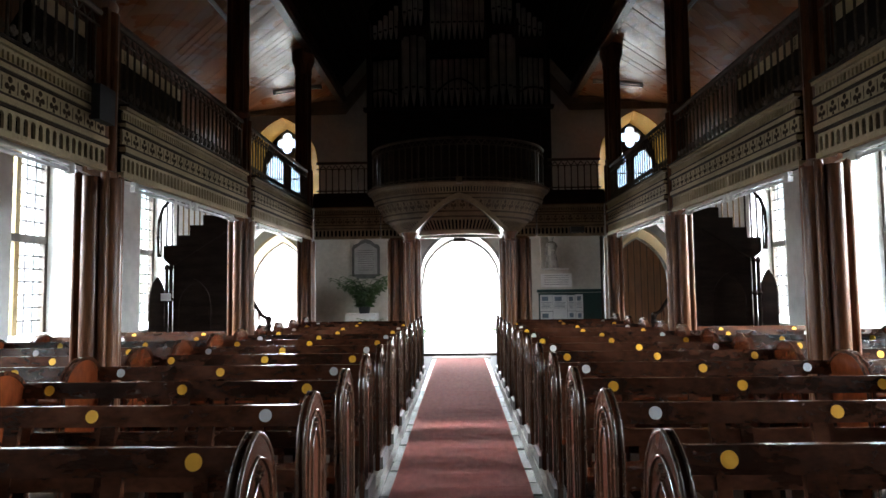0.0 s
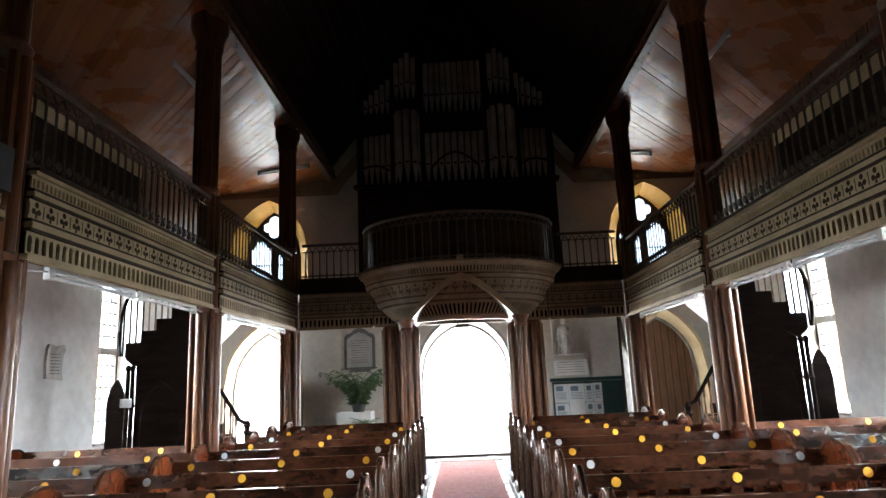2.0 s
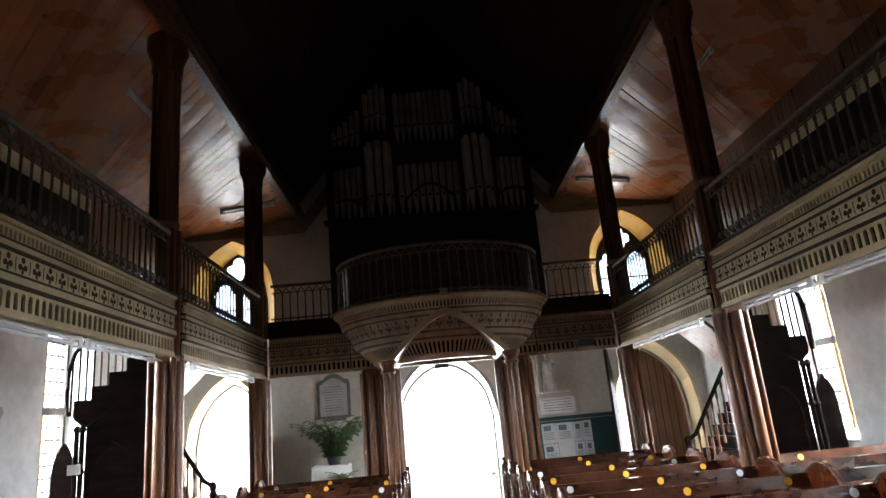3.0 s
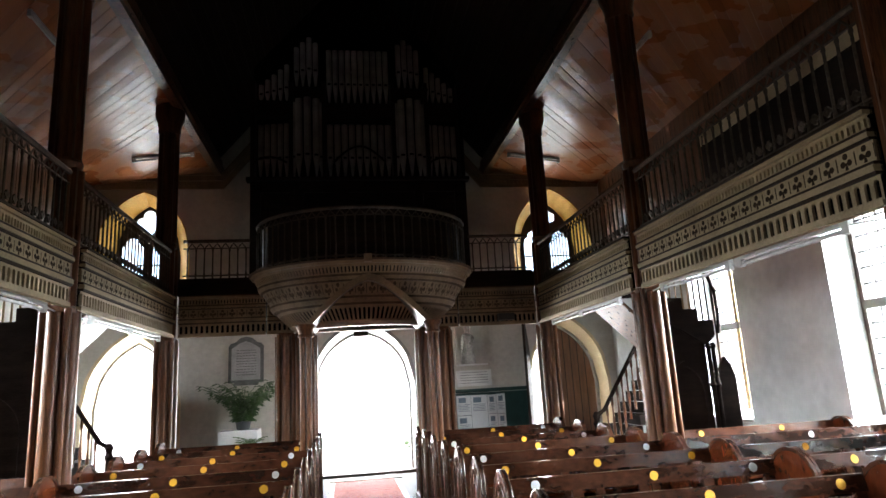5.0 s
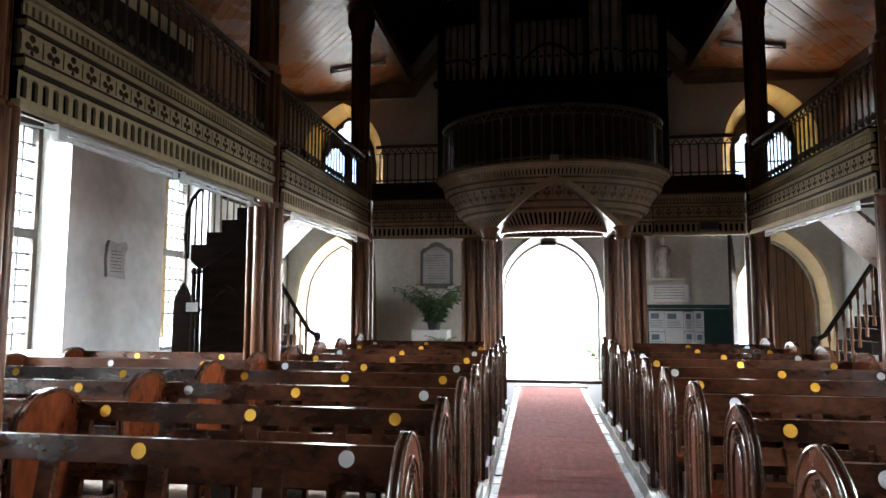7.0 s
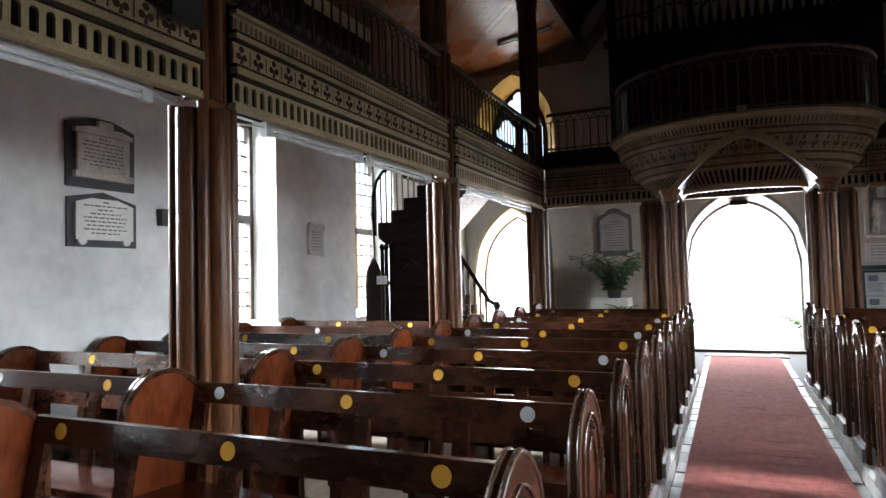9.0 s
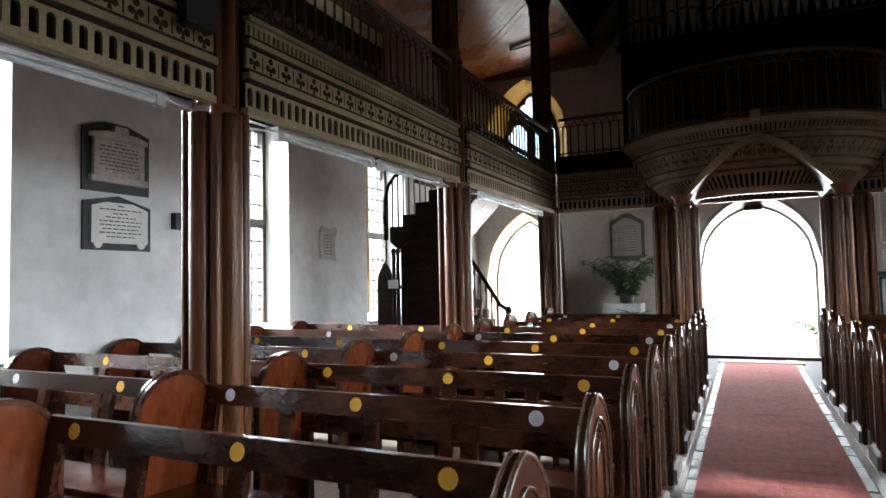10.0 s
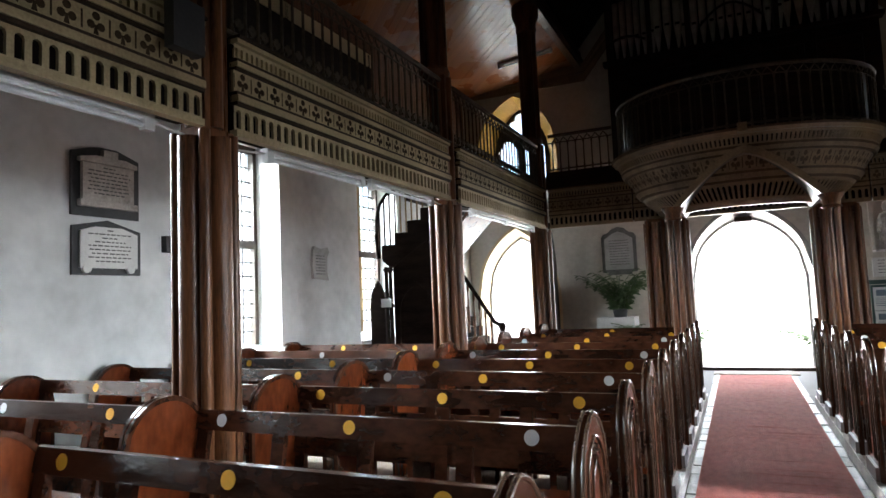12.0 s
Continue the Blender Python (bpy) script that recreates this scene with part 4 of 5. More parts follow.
def stair(s):
    st = thing("staircase", "dark enclosed wooden stair to the gallery with balustrade", "staircase", (0, 0, 0), "gallery stairs")
    y0, y1 = 10.9, 11.85
    nst, run, rise, xa, za = 5, 0.22, 0.165, 4.88, 2.125
    prof = [(4.7, 0.1), (4.7, 1.96), (xa, 2.08), (xa, za + rise)]
    for k in range(nst):
        prof += [(xa - k * run, za + (k + 1) * rise), (xa - (k + 1) * run, za + (k + 1) * rise)]
    low = [(3.76, 2.6), (3.76, 0.1)]
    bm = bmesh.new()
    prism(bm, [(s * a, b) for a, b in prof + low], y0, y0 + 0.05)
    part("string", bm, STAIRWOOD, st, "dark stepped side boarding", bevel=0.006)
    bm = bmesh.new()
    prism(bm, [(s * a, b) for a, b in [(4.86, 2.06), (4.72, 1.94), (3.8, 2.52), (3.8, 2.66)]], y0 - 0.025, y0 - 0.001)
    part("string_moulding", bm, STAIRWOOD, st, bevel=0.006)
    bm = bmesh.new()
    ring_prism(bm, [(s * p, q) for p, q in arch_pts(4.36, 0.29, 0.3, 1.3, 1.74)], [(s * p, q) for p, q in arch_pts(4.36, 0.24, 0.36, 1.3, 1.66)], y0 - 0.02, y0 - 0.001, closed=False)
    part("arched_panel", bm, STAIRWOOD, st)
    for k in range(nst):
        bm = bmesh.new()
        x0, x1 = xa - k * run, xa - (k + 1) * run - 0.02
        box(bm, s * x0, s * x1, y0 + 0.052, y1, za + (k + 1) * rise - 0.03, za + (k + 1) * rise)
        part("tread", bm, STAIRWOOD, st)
    bm = bmesh.new()
    prism(bm, [(s * a, b) for a, b in [(4.6, 1.56), (3.28, 2.84), (3.28, 2.9), (4.6, 1.62)]], y0 + 0.052, y1 + 0.05)
    part("soffit", bm, COLUMN, st, "brown boarded underside of the stair")
    # landing against the wall
    bm = bmesh.new()
    box(bm, s * 4.62, s * 5.15, 11.9, 12.9, 1.62, 1.7)
    part("landing", bm, STAIRWOOD, st)
    for yy in (11.9, 12.8):
        bm = bmesh.new()
        box(bm, s * 4.63, s * 4.71, yy, yy + 0.08, 0.1, 2.5)
        part("newel_post", bm, STAIRWOOD, st, bevel=0.01)
    # balusters on the treads under a handrail that bends over at the top
    me_b = bmesh.new()
    tube(me_b, (0, 0, 0), (0, 0, 0.78), 0.013, 0.013, 6)
    me = mesh_of("baluster", me_b, CREAM)
    me_b = bmesh.new()
    tube(me_b, (0, 0, 0), (0, 0, 0.78), 0.015, 0.015, 6)
    me_dark = mesh_of("baluster", me_b, STAIRWOOD)
    top_line = [(4.97, 2.1), (4.985, 2.45), (4.97, 2.72), (4.91, 2.91), (4.8, 3.04), (4.6, 3.12), (4.3, 3.16), (3.6, 3.2)]
    bm = bmesh.new()
    sweep(bm, [(s * a, y0 + 0.03, z) for a, z in top_line], 0.026, 8)
    part("handrail", bm, STAIRWOOD, st, smooth=True)
    for k in range(13):
        a = 4.93 - 0.092 * k
        zb = za + rise * (1 + math.floor((xa - a) / run)) if a < xa else 2.1
        zt = next(z0 + (z1 - z0) * (a0 - a) / (a0 - a1) for (a0, z0), (a1, z1) in zip(top_line[1:], top_line[2:]) if a1 <= a <= a0)
        piece("baluster", me_dark if k < 4 else me, st, Matrix.Translation((s * a, y0 + 0.03, zb)) @ Matrix.Diagonal((1, 1, max(0.1, (zt - zb) / 0.78), 1)))
    # small pointed end panel and clustered newel at the foot of the boarding
    bm = bmesh.new()
    prism(bm, [(s * a, b) for a, b in arch_pts(4.99, 0.13, 0.1, 1.4, 1.77)], y0 + 0.02, y0 + 0.07)
    part("arched_end", bm, STAIRWOOD, st, "dark pointed end panel", bevel=0.008)
    for a in (4.73, 4.8):
        bm = bmesh.new()
        lathe(bm, [(0.03, 0.1), (0.03, 1.36), (0.05, 1.39), (0.03, 1.44), (0.028, 1.88), (0.045, 1.92), (0.02, 1.97)], s * a, y0 - 0.03, 10)
        part("newel_post", bm, STAIRWOOD, st, smooth=True)
    if s < 0:
        bm = bmesh.new()
        box(bm, s * 4.7, s * 4.86, y0 - 0.1, y0 - 0.085, 1.38, 1.5)
        part("paper_note", bm, PAPER, st, "white paper note tied to the newel")
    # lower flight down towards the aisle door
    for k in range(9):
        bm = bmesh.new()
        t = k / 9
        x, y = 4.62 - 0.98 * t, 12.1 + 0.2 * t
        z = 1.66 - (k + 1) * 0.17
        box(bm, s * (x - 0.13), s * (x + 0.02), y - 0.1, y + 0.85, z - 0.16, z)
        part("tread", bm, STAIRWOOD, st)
    pa, pb = Vector((s * 4.34, 12.04, 2.22)), Vector((s * 3.62, 12.12, 1.08))
    bm = bmesh.new()
    sweep(bm, [pa, pb, pb + Vector((-s * 0.12, 0.03, -0.08))], 0.032, 8)
    part("handrail", bm, STAIRWOOD, st, smooth=True)
    bm = bmesh.new()
    lathe(bm, [(0.045, 0.1), (0.045, 0.85), (0.065, 0.88), (0.04, 0.93), (0.06, 1.0), (0.03, 1.06)], s * 3.5, 12.15, 10)
    part("newel_post", bm, STAIRWOOD, st, smooth=True)
    me_b = bmesh.new()
    lathe(me_b, [(0.022, 0), (0.022, 0.1), (0.013, 0.13), (0.026, 0.26), (0.022, 0.36), (0.013, 0.5), (0.012, 0.62), (0.022, 0.66), (0.02, 0.8)], 0, 0, 10)
    me2 = mesh_of("baluster", me_b, COLUMN, smooth=True)
    for k in range(8):
        p = pa.lerp(pb, (k + 0.5) / 8)
        piece("baluster", me2, st, Matrix.Translation((p.x, p.y, p.z - 0.8)))


for s in (-1, 1):
    stair(s)

# ---- pews ----


def pew_end(s, x, y_c, w, spring, apex, nm, parent, carved):
    e = -s  # towards the aisle
    bm = bmesh.new()
    prism(bm, arch_pts(y_c, w, 0.1, spring, apex), x - 0.017, x + 0.017, "x")
    body = part(nm, bm, ENDWOOD if carved else PANEL, parent, "dark polished end panel" if carved else "reddish varnished end panel", bevel=0.006)
    for q in (-1, 1):
        bm = bmesh.new()
        if carved:
            sweep(bm, [(x + q * 0.014, yy, zz) for yy, zz in arch_pts(y_c, w - 0.003, 0.2, spring, apex - 0.003)], 0.0085, 8)
        else:
            ring_prism(bm, arch_pts(y_c, w + 0.008, 0.1, spring, apex + 0.008), arch_pts(y_c, w - 0.016, 0.1, spring, apex - 0.016), x + q * 0.006, x + q * 0.024, "x", closed=False)
        part("bead", bm, POLISH if carved else PEW, body, "polished rounded edge bead" if carved else "darker rounded edge bead", smooth=carved, bevel=0.0 if carved else 0.007)
    if carved:
        f = x + e * 0.017
        bm = bmesh.new()
        for ww, up in ((w - 0.06, apex - 0.08), (0.07, spring + 0.09)):
            sweep(bm, [(f + e * 0.003, yy, zz) for yy, zz in arch_pts(y_c, ww, 0.24, min(spring, up - 0.12), up)], 0.0045, 6)
        for q in (-1, 0, 1):
            tube(bm, (f, y_c + 0.02 * q, apex - 0.115 - 0.018 * abs(q)), (f + e * 0.014, y_c + 0.02 * q, apex - 0.115 - 0.018 * abs(q)), 0.015, 0.008, 8)
        tube(bm, (f, y_c, apex - 0.15), (f + e * 0.012, y_c, apex - 0.15), 0.012, 0.006, 8)
        part("tracery", bm, POLISH, body, "thin carved lancet tracery")
        bm = bmesh.new()
        box(bm, x - 0.04, x + 0.04, y_c - w + 0.02, y_c + w - 0.02, 0.1, 0.2)
        part("foot", bm, GREYSTONE, body, "worn grey foot block", bevel=0.008)


def make_pew(s, x0, x1, dots, aisle, label):
    """A pew from x0 (nearer the aisle) to x1, its back on y = 0, its seat towards the altar."""
    p = thing("pew", label, "pew", (0, 0, 0), "pews")
    a, b = sorted((s * x0, s * x1))
    bm = bmesh.new()
    prism(bm, [(-0.022, 0.882), (0.014, 0.88), (0.032, 0.974), (-0.004, 0.976)], a, b, "x")
    part("top_rail", bm, PEW, p, bevel=0.006)
    bm = bmesh.new()
    prism(bm, [(-0.075, 0.6), (-0.045, 0.6), (-0.022, 0.69), (-0.052, 0.69)], a, b, "x")
    part("lower_rail", bm, PEW, p, bevel=0.004)
    bm = bmesh.new()
    prism(bm, [(-0.42, 0.5), (-0.42, 0.53), (-0.06, 0.51), (-0.06, 0.48)], a, b, "x")
    part("seat", bm, PANEL, p, bevel=0.006)
    bm = bmesh.new()
    box(bm, a, b, -0.1, -0.07, 0.36, 0.479)
    part("seat_rail", bm, PEW, p)
    n = max(3, round((b - a) / 0.55) + 1)
    for k in range(n):
        x = a + 0.06 + (b - a - 0.12) * k / (n - 1)
        bm = bmesh.new()
        prism(bm, [(-0.115, 0.1), (-0.07, 0.1), (-0.068, 0.5), (0.006, 0.885), (-0.024, 0.885), (-0.098, 0.5)], x - 0.034, x + 0.034, "x")
        part("support", bm, PEW, p)
        if 0 < k < n - 1:
            bm = bmesh.new()
            box(bm, x - 0.02, x + 0.02, -0.38, -0.12, 0.1, 0.48)
            part("leg", bm, PEW, p)
    if aisle:
        pew_end(s, s * (x0 - 0.01), -0.17, 0.2, 0.82, 1.065, "aisle_end", p, True)
        pew_end(s, s * (x1 + 0.01), -0.19, 0.235, 0.83, 1.06, "inner_end", p, False)
    else:
        pew_end(s, s * (x1 + 0.01), -0.13, 0.225, 0.8, 1.015, "wall_end", p, False)
    for x, col in dots:
        bm = bmesh.new()
        tube(bm, (s * x, -0.0125, 0.93), (s * x, -0.0145, 0.9304), 0.03, 0.03, 20)
        part("sticker", bm, YDOT if col == "y" else WDOT, p, "round yellow sticker" if col == "y" else "round white sticker")
    return p


PEW_SETS = [("y", "y", "y"), ("w", "y", "w")]
for s in (-1, 1):
    for v in (0, 1):
        c3 = PEW_SETS[v]
        main = make_pew(s, 0.66, 2.63, [(0.905, c3[0]), (1.655 + 0.075 * v, c3[1]), (2.46, c3[2])], True, "dark varnished open-backed pew with round distancing stickers")
        sidep = make_pew(s, 2.71, 5.1, [(3.49 - 0.24 * v, c3[1]), (4.45 - 0.27 * v, c3[0])], False, "dark varnished side pew under the gallery")
        first_m = first_s = True
        for k, y in enumerate(ROWS_Y):
            if k % 2 != v:
                continue
            if first_m:
                main.location = (0, y, 0)
                first_m = False
            else:
                copy_thing(main, pose(0, y, 0))
            if y < 9.6:
                if first_s:
                    sidep.location = (0, y, 0)
                    first_s = False
                else:
                    copy_thing(sidep, pose(0, y, 0))

# ---- lamps ----


def batten(name, m, length, label):
    t = thing(name, label, "strip light", (0, 0, 0), "strip lights")
    bm = bmesh.new()
    box(bm, -length / 2, length / 2, -0.02, 0.02, 0.035, 0.07)
    part("batten", bm, WHITE, t, bevel=0.005)
    bm = bmesh.new()
    tube(bm, (-length / 2 + 0.05, 0, 0.005), (length / 2 - 0.05, 0, 0.005), 0.015, 0.015, 10)
    part("tube", bm, TUBE, t, smooth=True)
    for e in (-1, 1):
        bm = bmesh.new()
        box(bm, e * (length / 2 - 0.06), e * length / 2, -0.022, 0.022, -0.018, 0.0345)
        part("holder", bm, WHITE, t, bevel=0.004)
    t.matrix_basis = m
    return t


for s in (-1, 1):
    for y, ln in ((1.0, 1.2), (4.45, 1.25), (6.5, 1.15), (7.75, 1.15), (9.9, 1.2), (11.1, 1.2)):
        batten("strip_light", pose(s * 2.79, y, 2.395, 0, 0, 90), ln, "white unlit fluorescent batten under the gallery edge")
    batten("strip_light", pose(s * 3.42, 13.85, CEIL_Z - 0.15, 0, s * 6.3, 0), 1.05, "white unlit fluorescent batten on the boarded ceiling")
    for y in (3.6, 6.7, 9.95):
        batten("strip_light", pose(s * 3.62, y, CEIL_Z - 0.16, 0, 0, 90), 1.2, "white unlit fluorescent batten on the boarded ceiling")

# loose cables between the strip lights
for s in (-1, 1):
    for y0, y1 in ((1.6, 3.825), (5.075, 5.925), (7.07, 7.18), (8.325, 9.3), (10.48, 10.52)):
        bm = bmesh.new()
        sweep(bm, [(s * 2.79, y0 + (y1 - y0) * k / 8, 2.43 - 0.035 * math.sin(math.pi * k / 8)) for k in range(9)], 0.007, 6)
        solid("cable", bm, WHITE, "thin white cable slung between two strip lights", "cable", group="light cables", smooth=True)
bm = bmesh.new()
box(bm, -2.615, -2.55, 5.0, 5.2, 2.76, 3.02)
solid("loudspeaker", bm, BLACK, "black loudspeaker fixed to the gallery front", "loudspeaker", bevel=0.015)
bm = bmesh.new()
box(bm, -5.2, -5.13, 7.23, 7.36, 2.03, 2.19)
solid("wall_speaker", bm, BLACK, "small black box fixed to the plaster wall", "speaker", bevel=0.01)

bm = bmesh.new()
box(bm, 2.0, 2.24, 11.84, 11.965, 2.5, 2.6)
solid("loudspeaker", bm, BLACK, "flat black box under the end gallery front", "loudspeaker", bevel=0.012)
bm = bmesh.new()
box(bm, -0.03, 0.07, 10.56, 10.66, 3.2, 3.3)
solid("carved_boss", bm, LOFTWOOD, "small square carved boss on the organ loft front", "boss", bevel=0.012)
for s, y in ((1, 8.76), (-1, 5.28)):
    bm = bmesh.new()
    tube(bm, (s * 2.92, y, 2.95), (s * 2.92, y, 5.6), 0.012, 0.012, 8)
    solid("cable_conduit", bm, WHITE, "thin pale cable conduit up the column", "conduit", smooth=True)

# ---- tablets on the walls ----


def lines(parent, plane, rows, material):
    """Short dark bars for writing that cannot be read. rows: (centre, z, length); plane(a, z, d) gives a point."""
    bm = bmesh.new()
    for c, z, ln in rows:
        x = c - ln / 2
        while x < c + ln / 2 - 0.01:
            w = random.uniform(0.025, 0.06)
            w = min(w, c + ln / 2 - x)
            vs = [bm.verts.new(plane(a, zz, 0.0015)) for a, zz in ((x, z), (x + w, z), (x + w, z + 0.011), (x, z + 0.011))]
            bm.faces.new(vs)
            x += w + 0.012
    tagged(part("lettering", bm, material, parent, "rows of small dark letters"), kind="stuff")


tab = thing("wall_tablet", "discoloured marble tablet with pediment on black slate", "memorial tablet", (0, 0, 0), "wall tablets")
bm = bmesh.new()
prism(bm, [(6.29, 2.33), (6.29, 2.86), (6.45, 2.91), (6.55, 2.93), (6.72, 2.93), (6.95, 2.86), (6.95, 2.31), (6.29, 2.31)], -5.199, -5.172, "x")
part("backing", bm, SLATE, tab)
bm = bmesh.new()
box(bm, -5.172, -5.135, 6.37, 6.87, 2.45, 2.77)
part("slab", bm, BROWNSTONE, tab, bevel=0.006)
bm = bmesh.new()
box(bm, -5.172, -5.12, 6.34, 6.9, 2.39, 2.445)
part("shelf", bm, BROWNSTONE, tab, bevel=0.008)
bm = bmesh.new()
prism(bm, [(6.34, 2.775), (6.34, 2.81), (6.48, 2.84), (6.56, 2.84), (6.56, 2.9), (6.7, 2.9), (6.7, 2.84), (6.78, 2.84), (6.9, 2.81), (6.9, 2.775)], -5.172, -5.125, "x")
part("pediment", bm, BROWNSTONE, tab, bevel=0.005)
lines(tab, lambda a, z, d: (-5.135 + d, a, z), [(6.62, 2.735 - 0.033 * k, (0.12, 0.4, 0.42, 0.36, 0.4, 0.38, 0.42, 0.3)[k]) for k in range(8)], INK)
tab = thing("wall_tablet", "white marble tablet with dark lettering on black slate", "memorial tablet", (0, 0, 0), "wall tablets")
bm = bmesh.new()
prism(bm, [(6.3, 1.8), (6.3, 2.22), (6.63, 2.285), (6.97, 2.2), (6.97, 1.8)], -5.199, -5.175, "x")
part("backing", bm, SLATE, tab)
bm = bmesh.new()
prism(bm, [(6.36, 1.86), (6.36, 2.18), (6.5, 2.22), (6.76, 2.22), (6.92, 2.17), (6.92, 1.86)], -5.175, -5.15, "x")
part("slab", bm, MARBLE, tab, bevel=0.004)
for yy in (6.42, 6.85):
    bm = bmesh.new()
    tube(bm, (-5.175, yy, 1.855), (-5.145, yy, 1.855), 0.04, 0.04, 14)
    part("foot", bm, MARBLE, tab)
lines(tab, lambda a, z, d: (-5.15 + d, a, z), [(6.64, 2.185 - 0.034 * k, (0.06, 0.42, 0.16, 0.3, 0.42, 0.4, 0.36, 0.42, 0.28, 0.3)[k]) for k in range(9)], INK)
tab = thing("wall_tablet", "small pale scroll-shaped tablet on the side wall", "memorial tablet", (0, 0, 0), "wall tablets")
bm = bmesh.new()
prism(bm, [(9.61, 1.8), (9.59, 2.0), (9.61, 2.18), (9.64, 2.23), (9.78, 2.2), (9.93, 2.23), (9.97, 2.16), (9.92, 2.1), (9.91, 1.9), (9.94, 1.78), (9.78, 1.8)], -5.199, -5.16, "x")
part("slab", bm, PALESTONE, tab, bevel=0.008)
lines(tab, lambda a, z, d: (-5.16 + d, a, z), [(9.76, 2.1 - 0.04 * k, 0.2) for k in range(7)], INK)
mon = thing("wall_monument", "grey framed marble monument with arched top", "memorial tablet", (0, 0, 0), "wall tablets")
bm = bmesh.new()
prism(bm, [(-2.46, 1.83), (-2.46, 2.5), (-2.42, 2.56), (-2.34, 2.58), (-2.25, 2.66), (-2.14, 2.69), (-2.03, 2.66), (-1.94, 2.58), (-1.86, 2.56), (-1.82, 2.5), (-1.82, 1.83), (-1.92, 1.83), (-1.92, 1.78), (-2.36, 1.78), (-2.36, 1.83)], WALL_Y - 0.04, WALL_Y - 0.001)
part("surround", bm, DARKSTONE, mon, "grey moulded surround", bevel=0.006)
bm = bmesh.new()
prism(bm, [(-2.40, 1.88), (-2.40, 2.46), (-2.25, 2.56), (-2.14, 2.6), (-2.03, 2.56), (-1.88, 2.46), (-1.88, 1.88)], WALL_Y - 0.07, WALL_Y - 0.041)
part("slab", bm, PALESTONE, mon, bevel=0.006)
lines(mon, lambda a, z, d: (a, WALL_Y - 0.07 - d, z), [(-2.13, 2.42 - 0.05 * k, 0.36) for k in range(10)], INK)

# draped figure on a bracket over an inscribed tablet
bm = bmesh.new()
lathe(bm, [(0.17, 1.96), (0.165, 2.05), (0.13, 2.2), (0.12, 2.34), (0.15, 2.44), (0.13, 2.53), (0.05, 2.57), (0.055, 2.6), (0.075, 2.65), (0.065, 2.71), (0.02, 2.74)], 0, 0, 14)
for k in range(10):
    a = k * 0.6
    tube(bm, (0.16 * math.cos(a), 0.16 * math.sin(a), 1.97), (0.11 * math.cos(a + 0.4), 0.11 * math.sin(a + 0.4), 2.38), 0.022, 0.014, 6)
tube(bm, (-0.12, -0.05, 2.46), (-0.17, -0.1, 2.25), 0.045, 0.035, 8)
tube(bm, (0.12, -0.05, 2.46), (0.04, -0.16, 2.36), 0.045, 0.035, 8)
bmesh.ops.scale(bm, verts=bm.verts, vec=(0.85, 0.55, 1))
bmesh.ops.translate(bm, verts=bm.verts, vec=(2.1, WALL_Y - 0.13, 0))
solid("statue", bm, WEATHERED, "pale weathered draped figure standing on a wall bracket", "statue", smooth=True)
tab = thing("wall_tablet", "pale marble tablet with a bracket for the figure", "memorial tablet", (0, 0, 0), "wall tablets")
bm = bmesh.new()
prism(bm, [(1.88, 1.93), (2.46, 1.93), (2.46, 1.957), (1.88, 1.957)], WALL_Y - 0.26, WALL_Y - 0.001)
part("bracket", bm, MARBLE, tab, bevel=0.004)
bm = bmesh.new()
box(bm, 1.86, 2.56, WALL_Y - 0.04, WALL_Y - 0.001, 1.53, 1.84)
part("slab", bm, MARBLE, tab, bevel=0.005)
bm = bmesh.new()
box(bm, 1.86, 1.92, WALL_Y - 0.1, WALL_Y - 0.001, 1.96, 2.74)
part("pilaster", bm, WARMPLASTER, tab)
lines(tab, lambda a, z, d: (a, WALL_Y - 0.04 - d, z), [(2.21, 1.79 - 0.05 * k, 0.55) for k in range(5)], INK)

# ---- notice board ----
nb = thing("notice_board", "green framed notice board covered with papers", "notice board", (0, 0, 0))
bm = bmesh.new()
box(bm, 1.8, 3.34, WALL_Y - 0.03, WALL_Y - 0.001, 0.3, 1.4)
part("backboard", bm, GREENWOOD, nb)
bm = bmesh.new()
box(bm, 1.76, 3.38, WALL_Y - 0.09, WALL_Y - 0.001, 1.41, 1.48)
part("top_rail", bm, GREENWOOD, nb, bevel=0.01)
for i, (x0, x1, z0, z1) in enumerate(((1.83, 2.115, 0.985, 1.36), (2.12, 2.44, 0.62, 1.355), (2.446, 2.62, 0.99, 1.35), (2.626, 2.8, 0.98, 1.36), (2.447, 2.63, 0.6, 0.983), (2.637, 2.8, 0.62, 0.973), (1.835, 2.113, 0.63, 0.975))):
    bm = bmesh.new()
    box(bm, x0, x1, WALL_Y - 0.035, WALL_Y - 0.0305, z0, z1)
    pg = part("paper", bm, PAPER, nb)
    bm = bmesh.new()
    box(bm, x0 + 0.04, x0 + 0.04 + (x1 - x0) * 0.5, WALL_Y - 0.0375, WALL_Y - 0.0352, z1 - 0.14, z1 - 0.04)
    for k in range(5):
        if z1 - 0.18 - k * 0.03 > z0 + 0.02:
            box(bm, x0 + 0.03, x1 - 0.03 - 0.03 * (k % 2), WALL_Y - 0.0375, WALL_Y - 0.0352, z1 - 0.18 - k * 0.03, z1 - 0.17 - k * 0.03)
    part("print", bm, INKBLUE, pg)

# ---- plants ----


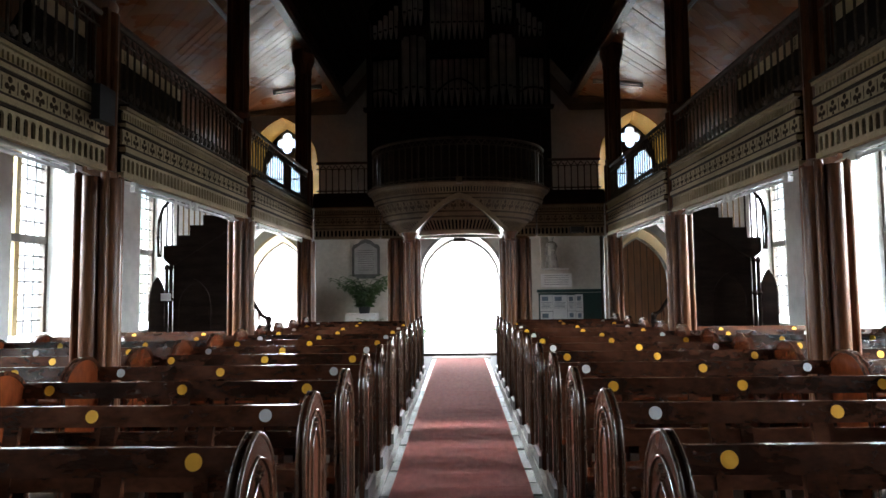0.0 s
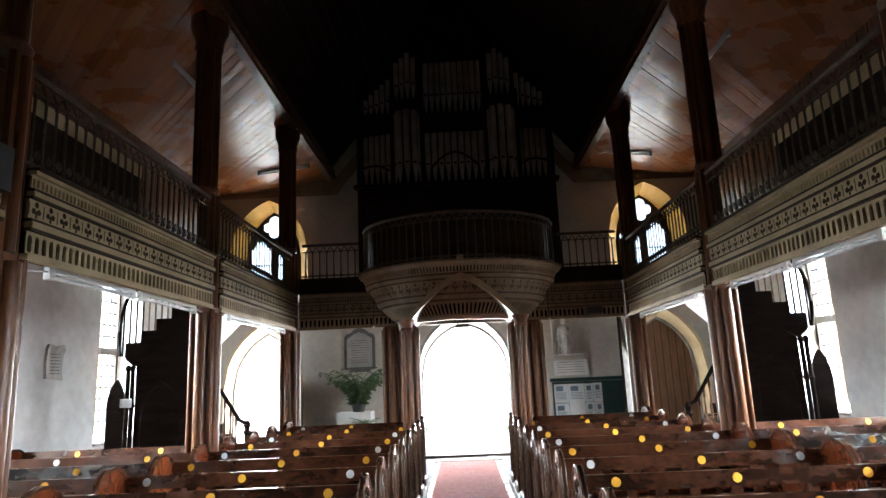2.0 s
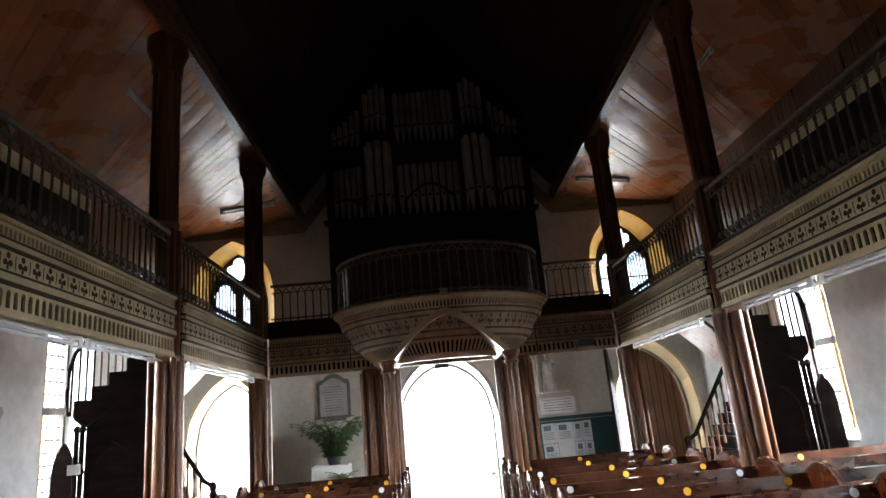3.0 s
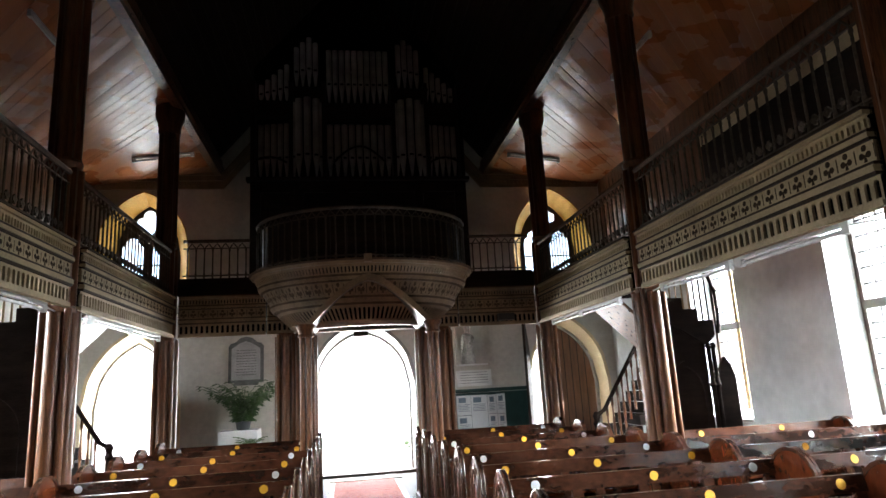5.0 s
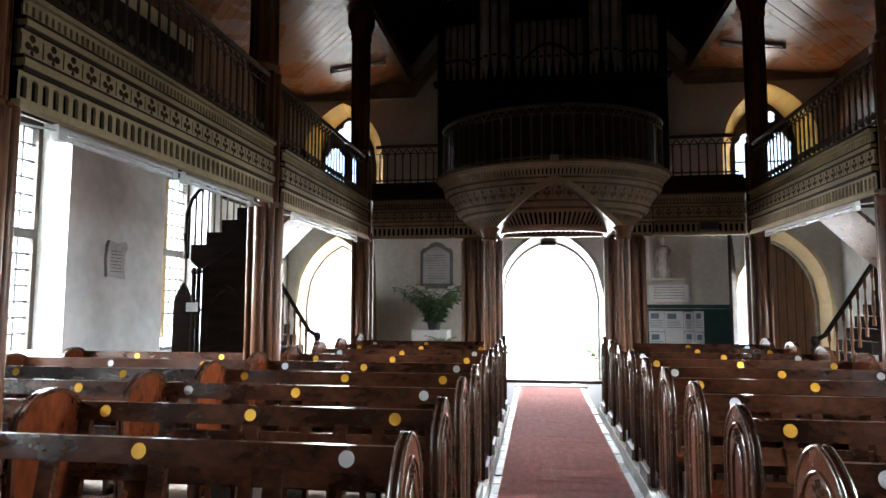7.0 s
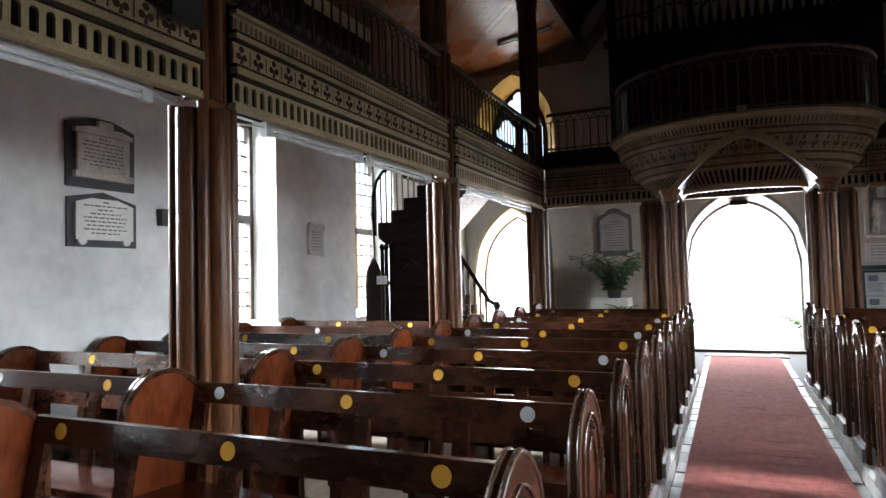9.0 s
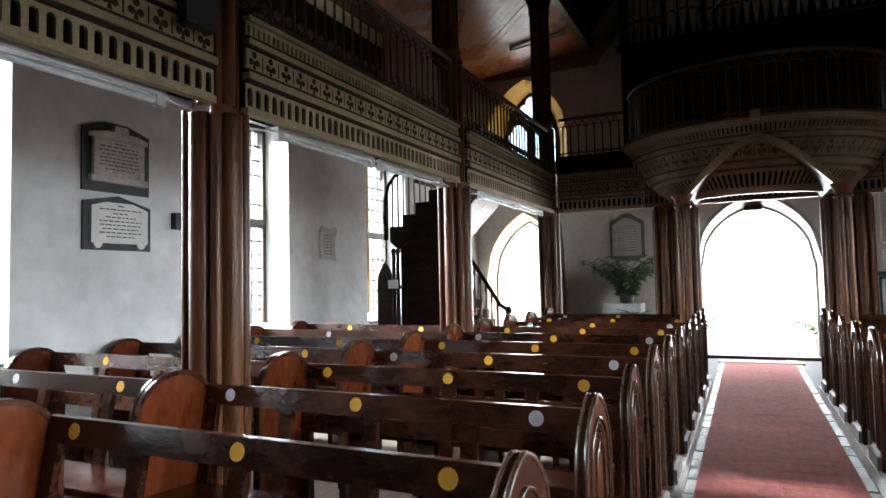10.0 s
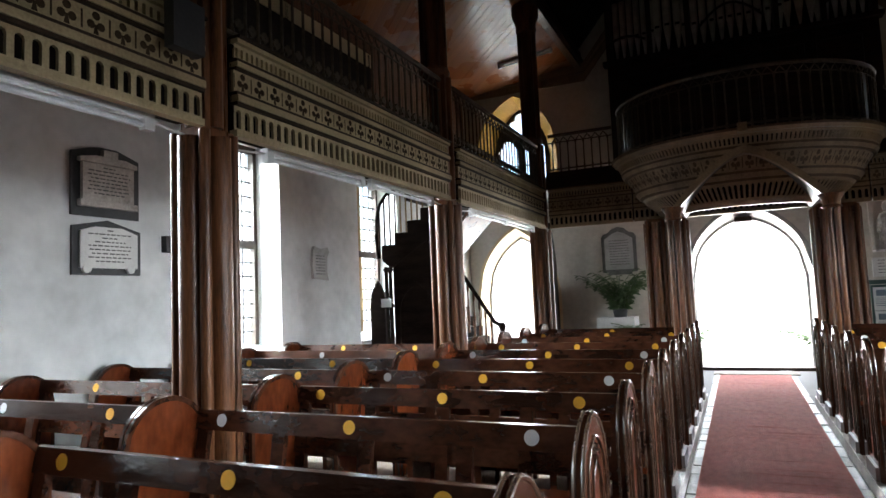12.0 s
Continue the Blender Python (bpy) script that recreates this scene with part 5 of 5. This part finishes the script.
def palm(name, at, n, length, label, seed, droop=0.35):
    rnd = random.Random(seed)
    p = thing(name, label, "plant", at)
    bm = bmesh.new()
    for k in range(n):
        az, el = rnd.uniform(0, 2 * math.pi), rnd.uniform(0.85 if droop > 0.2 else 1.05, 1.55)
        ln = length * rnd.uniform(0.7, 1.1)
        pts = []
        for i in range(7):
            t = i / 6
            e = el - 3 * droop * t * t
            pts.append(Vector((math.cos(az) * ln * t * math.cos(e), math.sin(az) * ln * t * math.cos(e), ln * t * math.sin(el) - droop * ln * t * t)))
        sweep(bm, pts, 0.006, 4)
        for i in range(1, 7):
            side = Vector((-math.sin(az), math.cos(az), 0.25))
            for q in (-1, 1):
                tip = pts[i] + side * q * ln * 0.28 * (1.05 - i / 8) + Vector((math.cos(az), math.sin(az), -0.3)) * ln * 0.12
                m = pts[i].lerp(tip, 0.5) + Vector((0, 0, 0.012))
                d = (pts[i] - pts[i - 1]).normalized() * 0.016
                vs = [bm.verts.new(v) for v in (pts[i], m + d, tip, m - d)]
                bm.faces.new(vs)
    part("fronds", bm, LEAF, p)
    return p


pl = palm("potted_palm", (-2.12, 14.68, 1.1), 64, 0.84, "dark green potted palm on a white covered stand", 4, 0.17)
bm = bmesh.new()
lathe(bm, [(0.1, -0.15), (0.14, 0.05), (0.12, 0.05)], 0, 0, 14)
part("pot", bm, SLATE, pl, smooth=True)
bm = bmesh.new()
box(bm, -2.5, -1.84, 14.4, 14.96, 0.0, 1.0)
stand = solid("flower_stand", bm, MARBLE, "white cloth-covered stand beside the doorway", "stand", bevel=0.02)
palm("trailing_fern", (-1.95, 14.34, 0.72), 12, 0.3, "green fern hanging before the white stand", 9)
for s in (-1, 1):
    pp = palm("porch_palm", (0.04 + s * 1.02, 15.9, 0.35), 14, 0.6, "sunlit palm outside the main doorway", 20 + s)
    bm = bmesh.new()
    lathe(bm, [(0.13, -0.4), (0.17, -0.1), (0.17, 0.0), (0.14, 0.0)], 0, 0, 14)
    part("pot", bm, KERB, pp, smooth=True)

# ---- aisle floor ----
bm = bmesh.new()
nx, ny = 8, 2200
crease_rnd = random.Random(12)
creases = []
cy = EAST_Y + 0.4
while cy < 14.2:
    creases.append((cy, crease_rnd.uniform(-0.06, 0.06), crease_rnd.uniform(-0.6, 0.3), crease_rnd.uniform(0.25, 1.1), crease_rnd.uniform(0.0025, 0.006)))
    cy += crease_rnd.uniform(0.08, 0.3)
grid = []
for j in range(ny + 1):
    y = EAST_Y + 0.1 + (14.45 - EAST_Y - 0.1) * j / ny
    row = []
    near = [c for c in creases if abs(y - c[0]) < 0.1]
    for i in range(nx + 1):
        x = -0.525 + 1.05 * i / nx
        ripple = 0.002 * max(0.0, noise.noise(Vector((x * 1.5, y * 5.0, 7.7))))
        for c0, slope, x0, width, high in near:
            if x0 < x < x0 + width:
                bend = 0.02 * noise.noise(Vector((x * 3.0, c0 * 9.0, 1.0)))
                ripple += high * max(0.0, 1 - abs(y - c0 - slope * x - bend) / 0.013) * min(1.0, (x - x0) / 0.1, (x0 + width - x) / 0.1)
        edge = 0.006 * noise.noise(Vector((0, y * 1.3, 5))) if i in (0, nx) else 0
        row.append(bm.verts.new((x + edge, y, 0.014 + ripple * (0.3 if i in (0, nx) else 1))))
    grid.append(row)
for j in range(ny):
    for i in range(nx):
        bm.faces.new((grid[j][i], grid[j][i + 1], grid[j + 1][i + 1], grid[j + 1][i]))
for i in (0, nx):
    low = [bm.verts.new((v.co.x, v.co.y, 0.0)) for v in (r[i] for r in grid)]
    for j in range(ny):
        bm.faces.new((grid[j][i], grid[j + 1][i], low[j + 1], low[j]))
solid("carpet_runner", bm, CARPET, "long faded red carpet runner with wrinkles", "carpet", smooth=True)
bm = bmesh.new()
box(bm, -0.62, 0.66, 14.5, 14.95, 0.0, 0.018)
solid("door_mat", bm, MAT, "flat brown mat inside the main doorway", "door mat", bevel=0.004)
base = bmesh.new()
box(base, -0.5, 0.5, -0.5, 0.5, -1, 0)
tile_me = mesh_of("tile", base, TILE, bevel=0.02)
for s in (-1, 1):
    y = EAST_Y + 0.3
    k = 0
    while y < 15.0:
        ln = 0.26 + 0.12 * random.random()
        piece("tile", tile_me, floor, Matrix.Translation((s * (0.5 + random.uniform(-0.006, 0.006)), y, 0.001 + random.uniform(0, 0.008))) @ Matrix.Rotation(random.uniform(-0.05, 0.05), 4, "Z") @ Matrix.Rotation(random.uniform(-0.02, 0.02), 4, "Y") @ Matrix.Diagonal((0.19, ln - 0.02, 0.02, 1)))
        y += ln
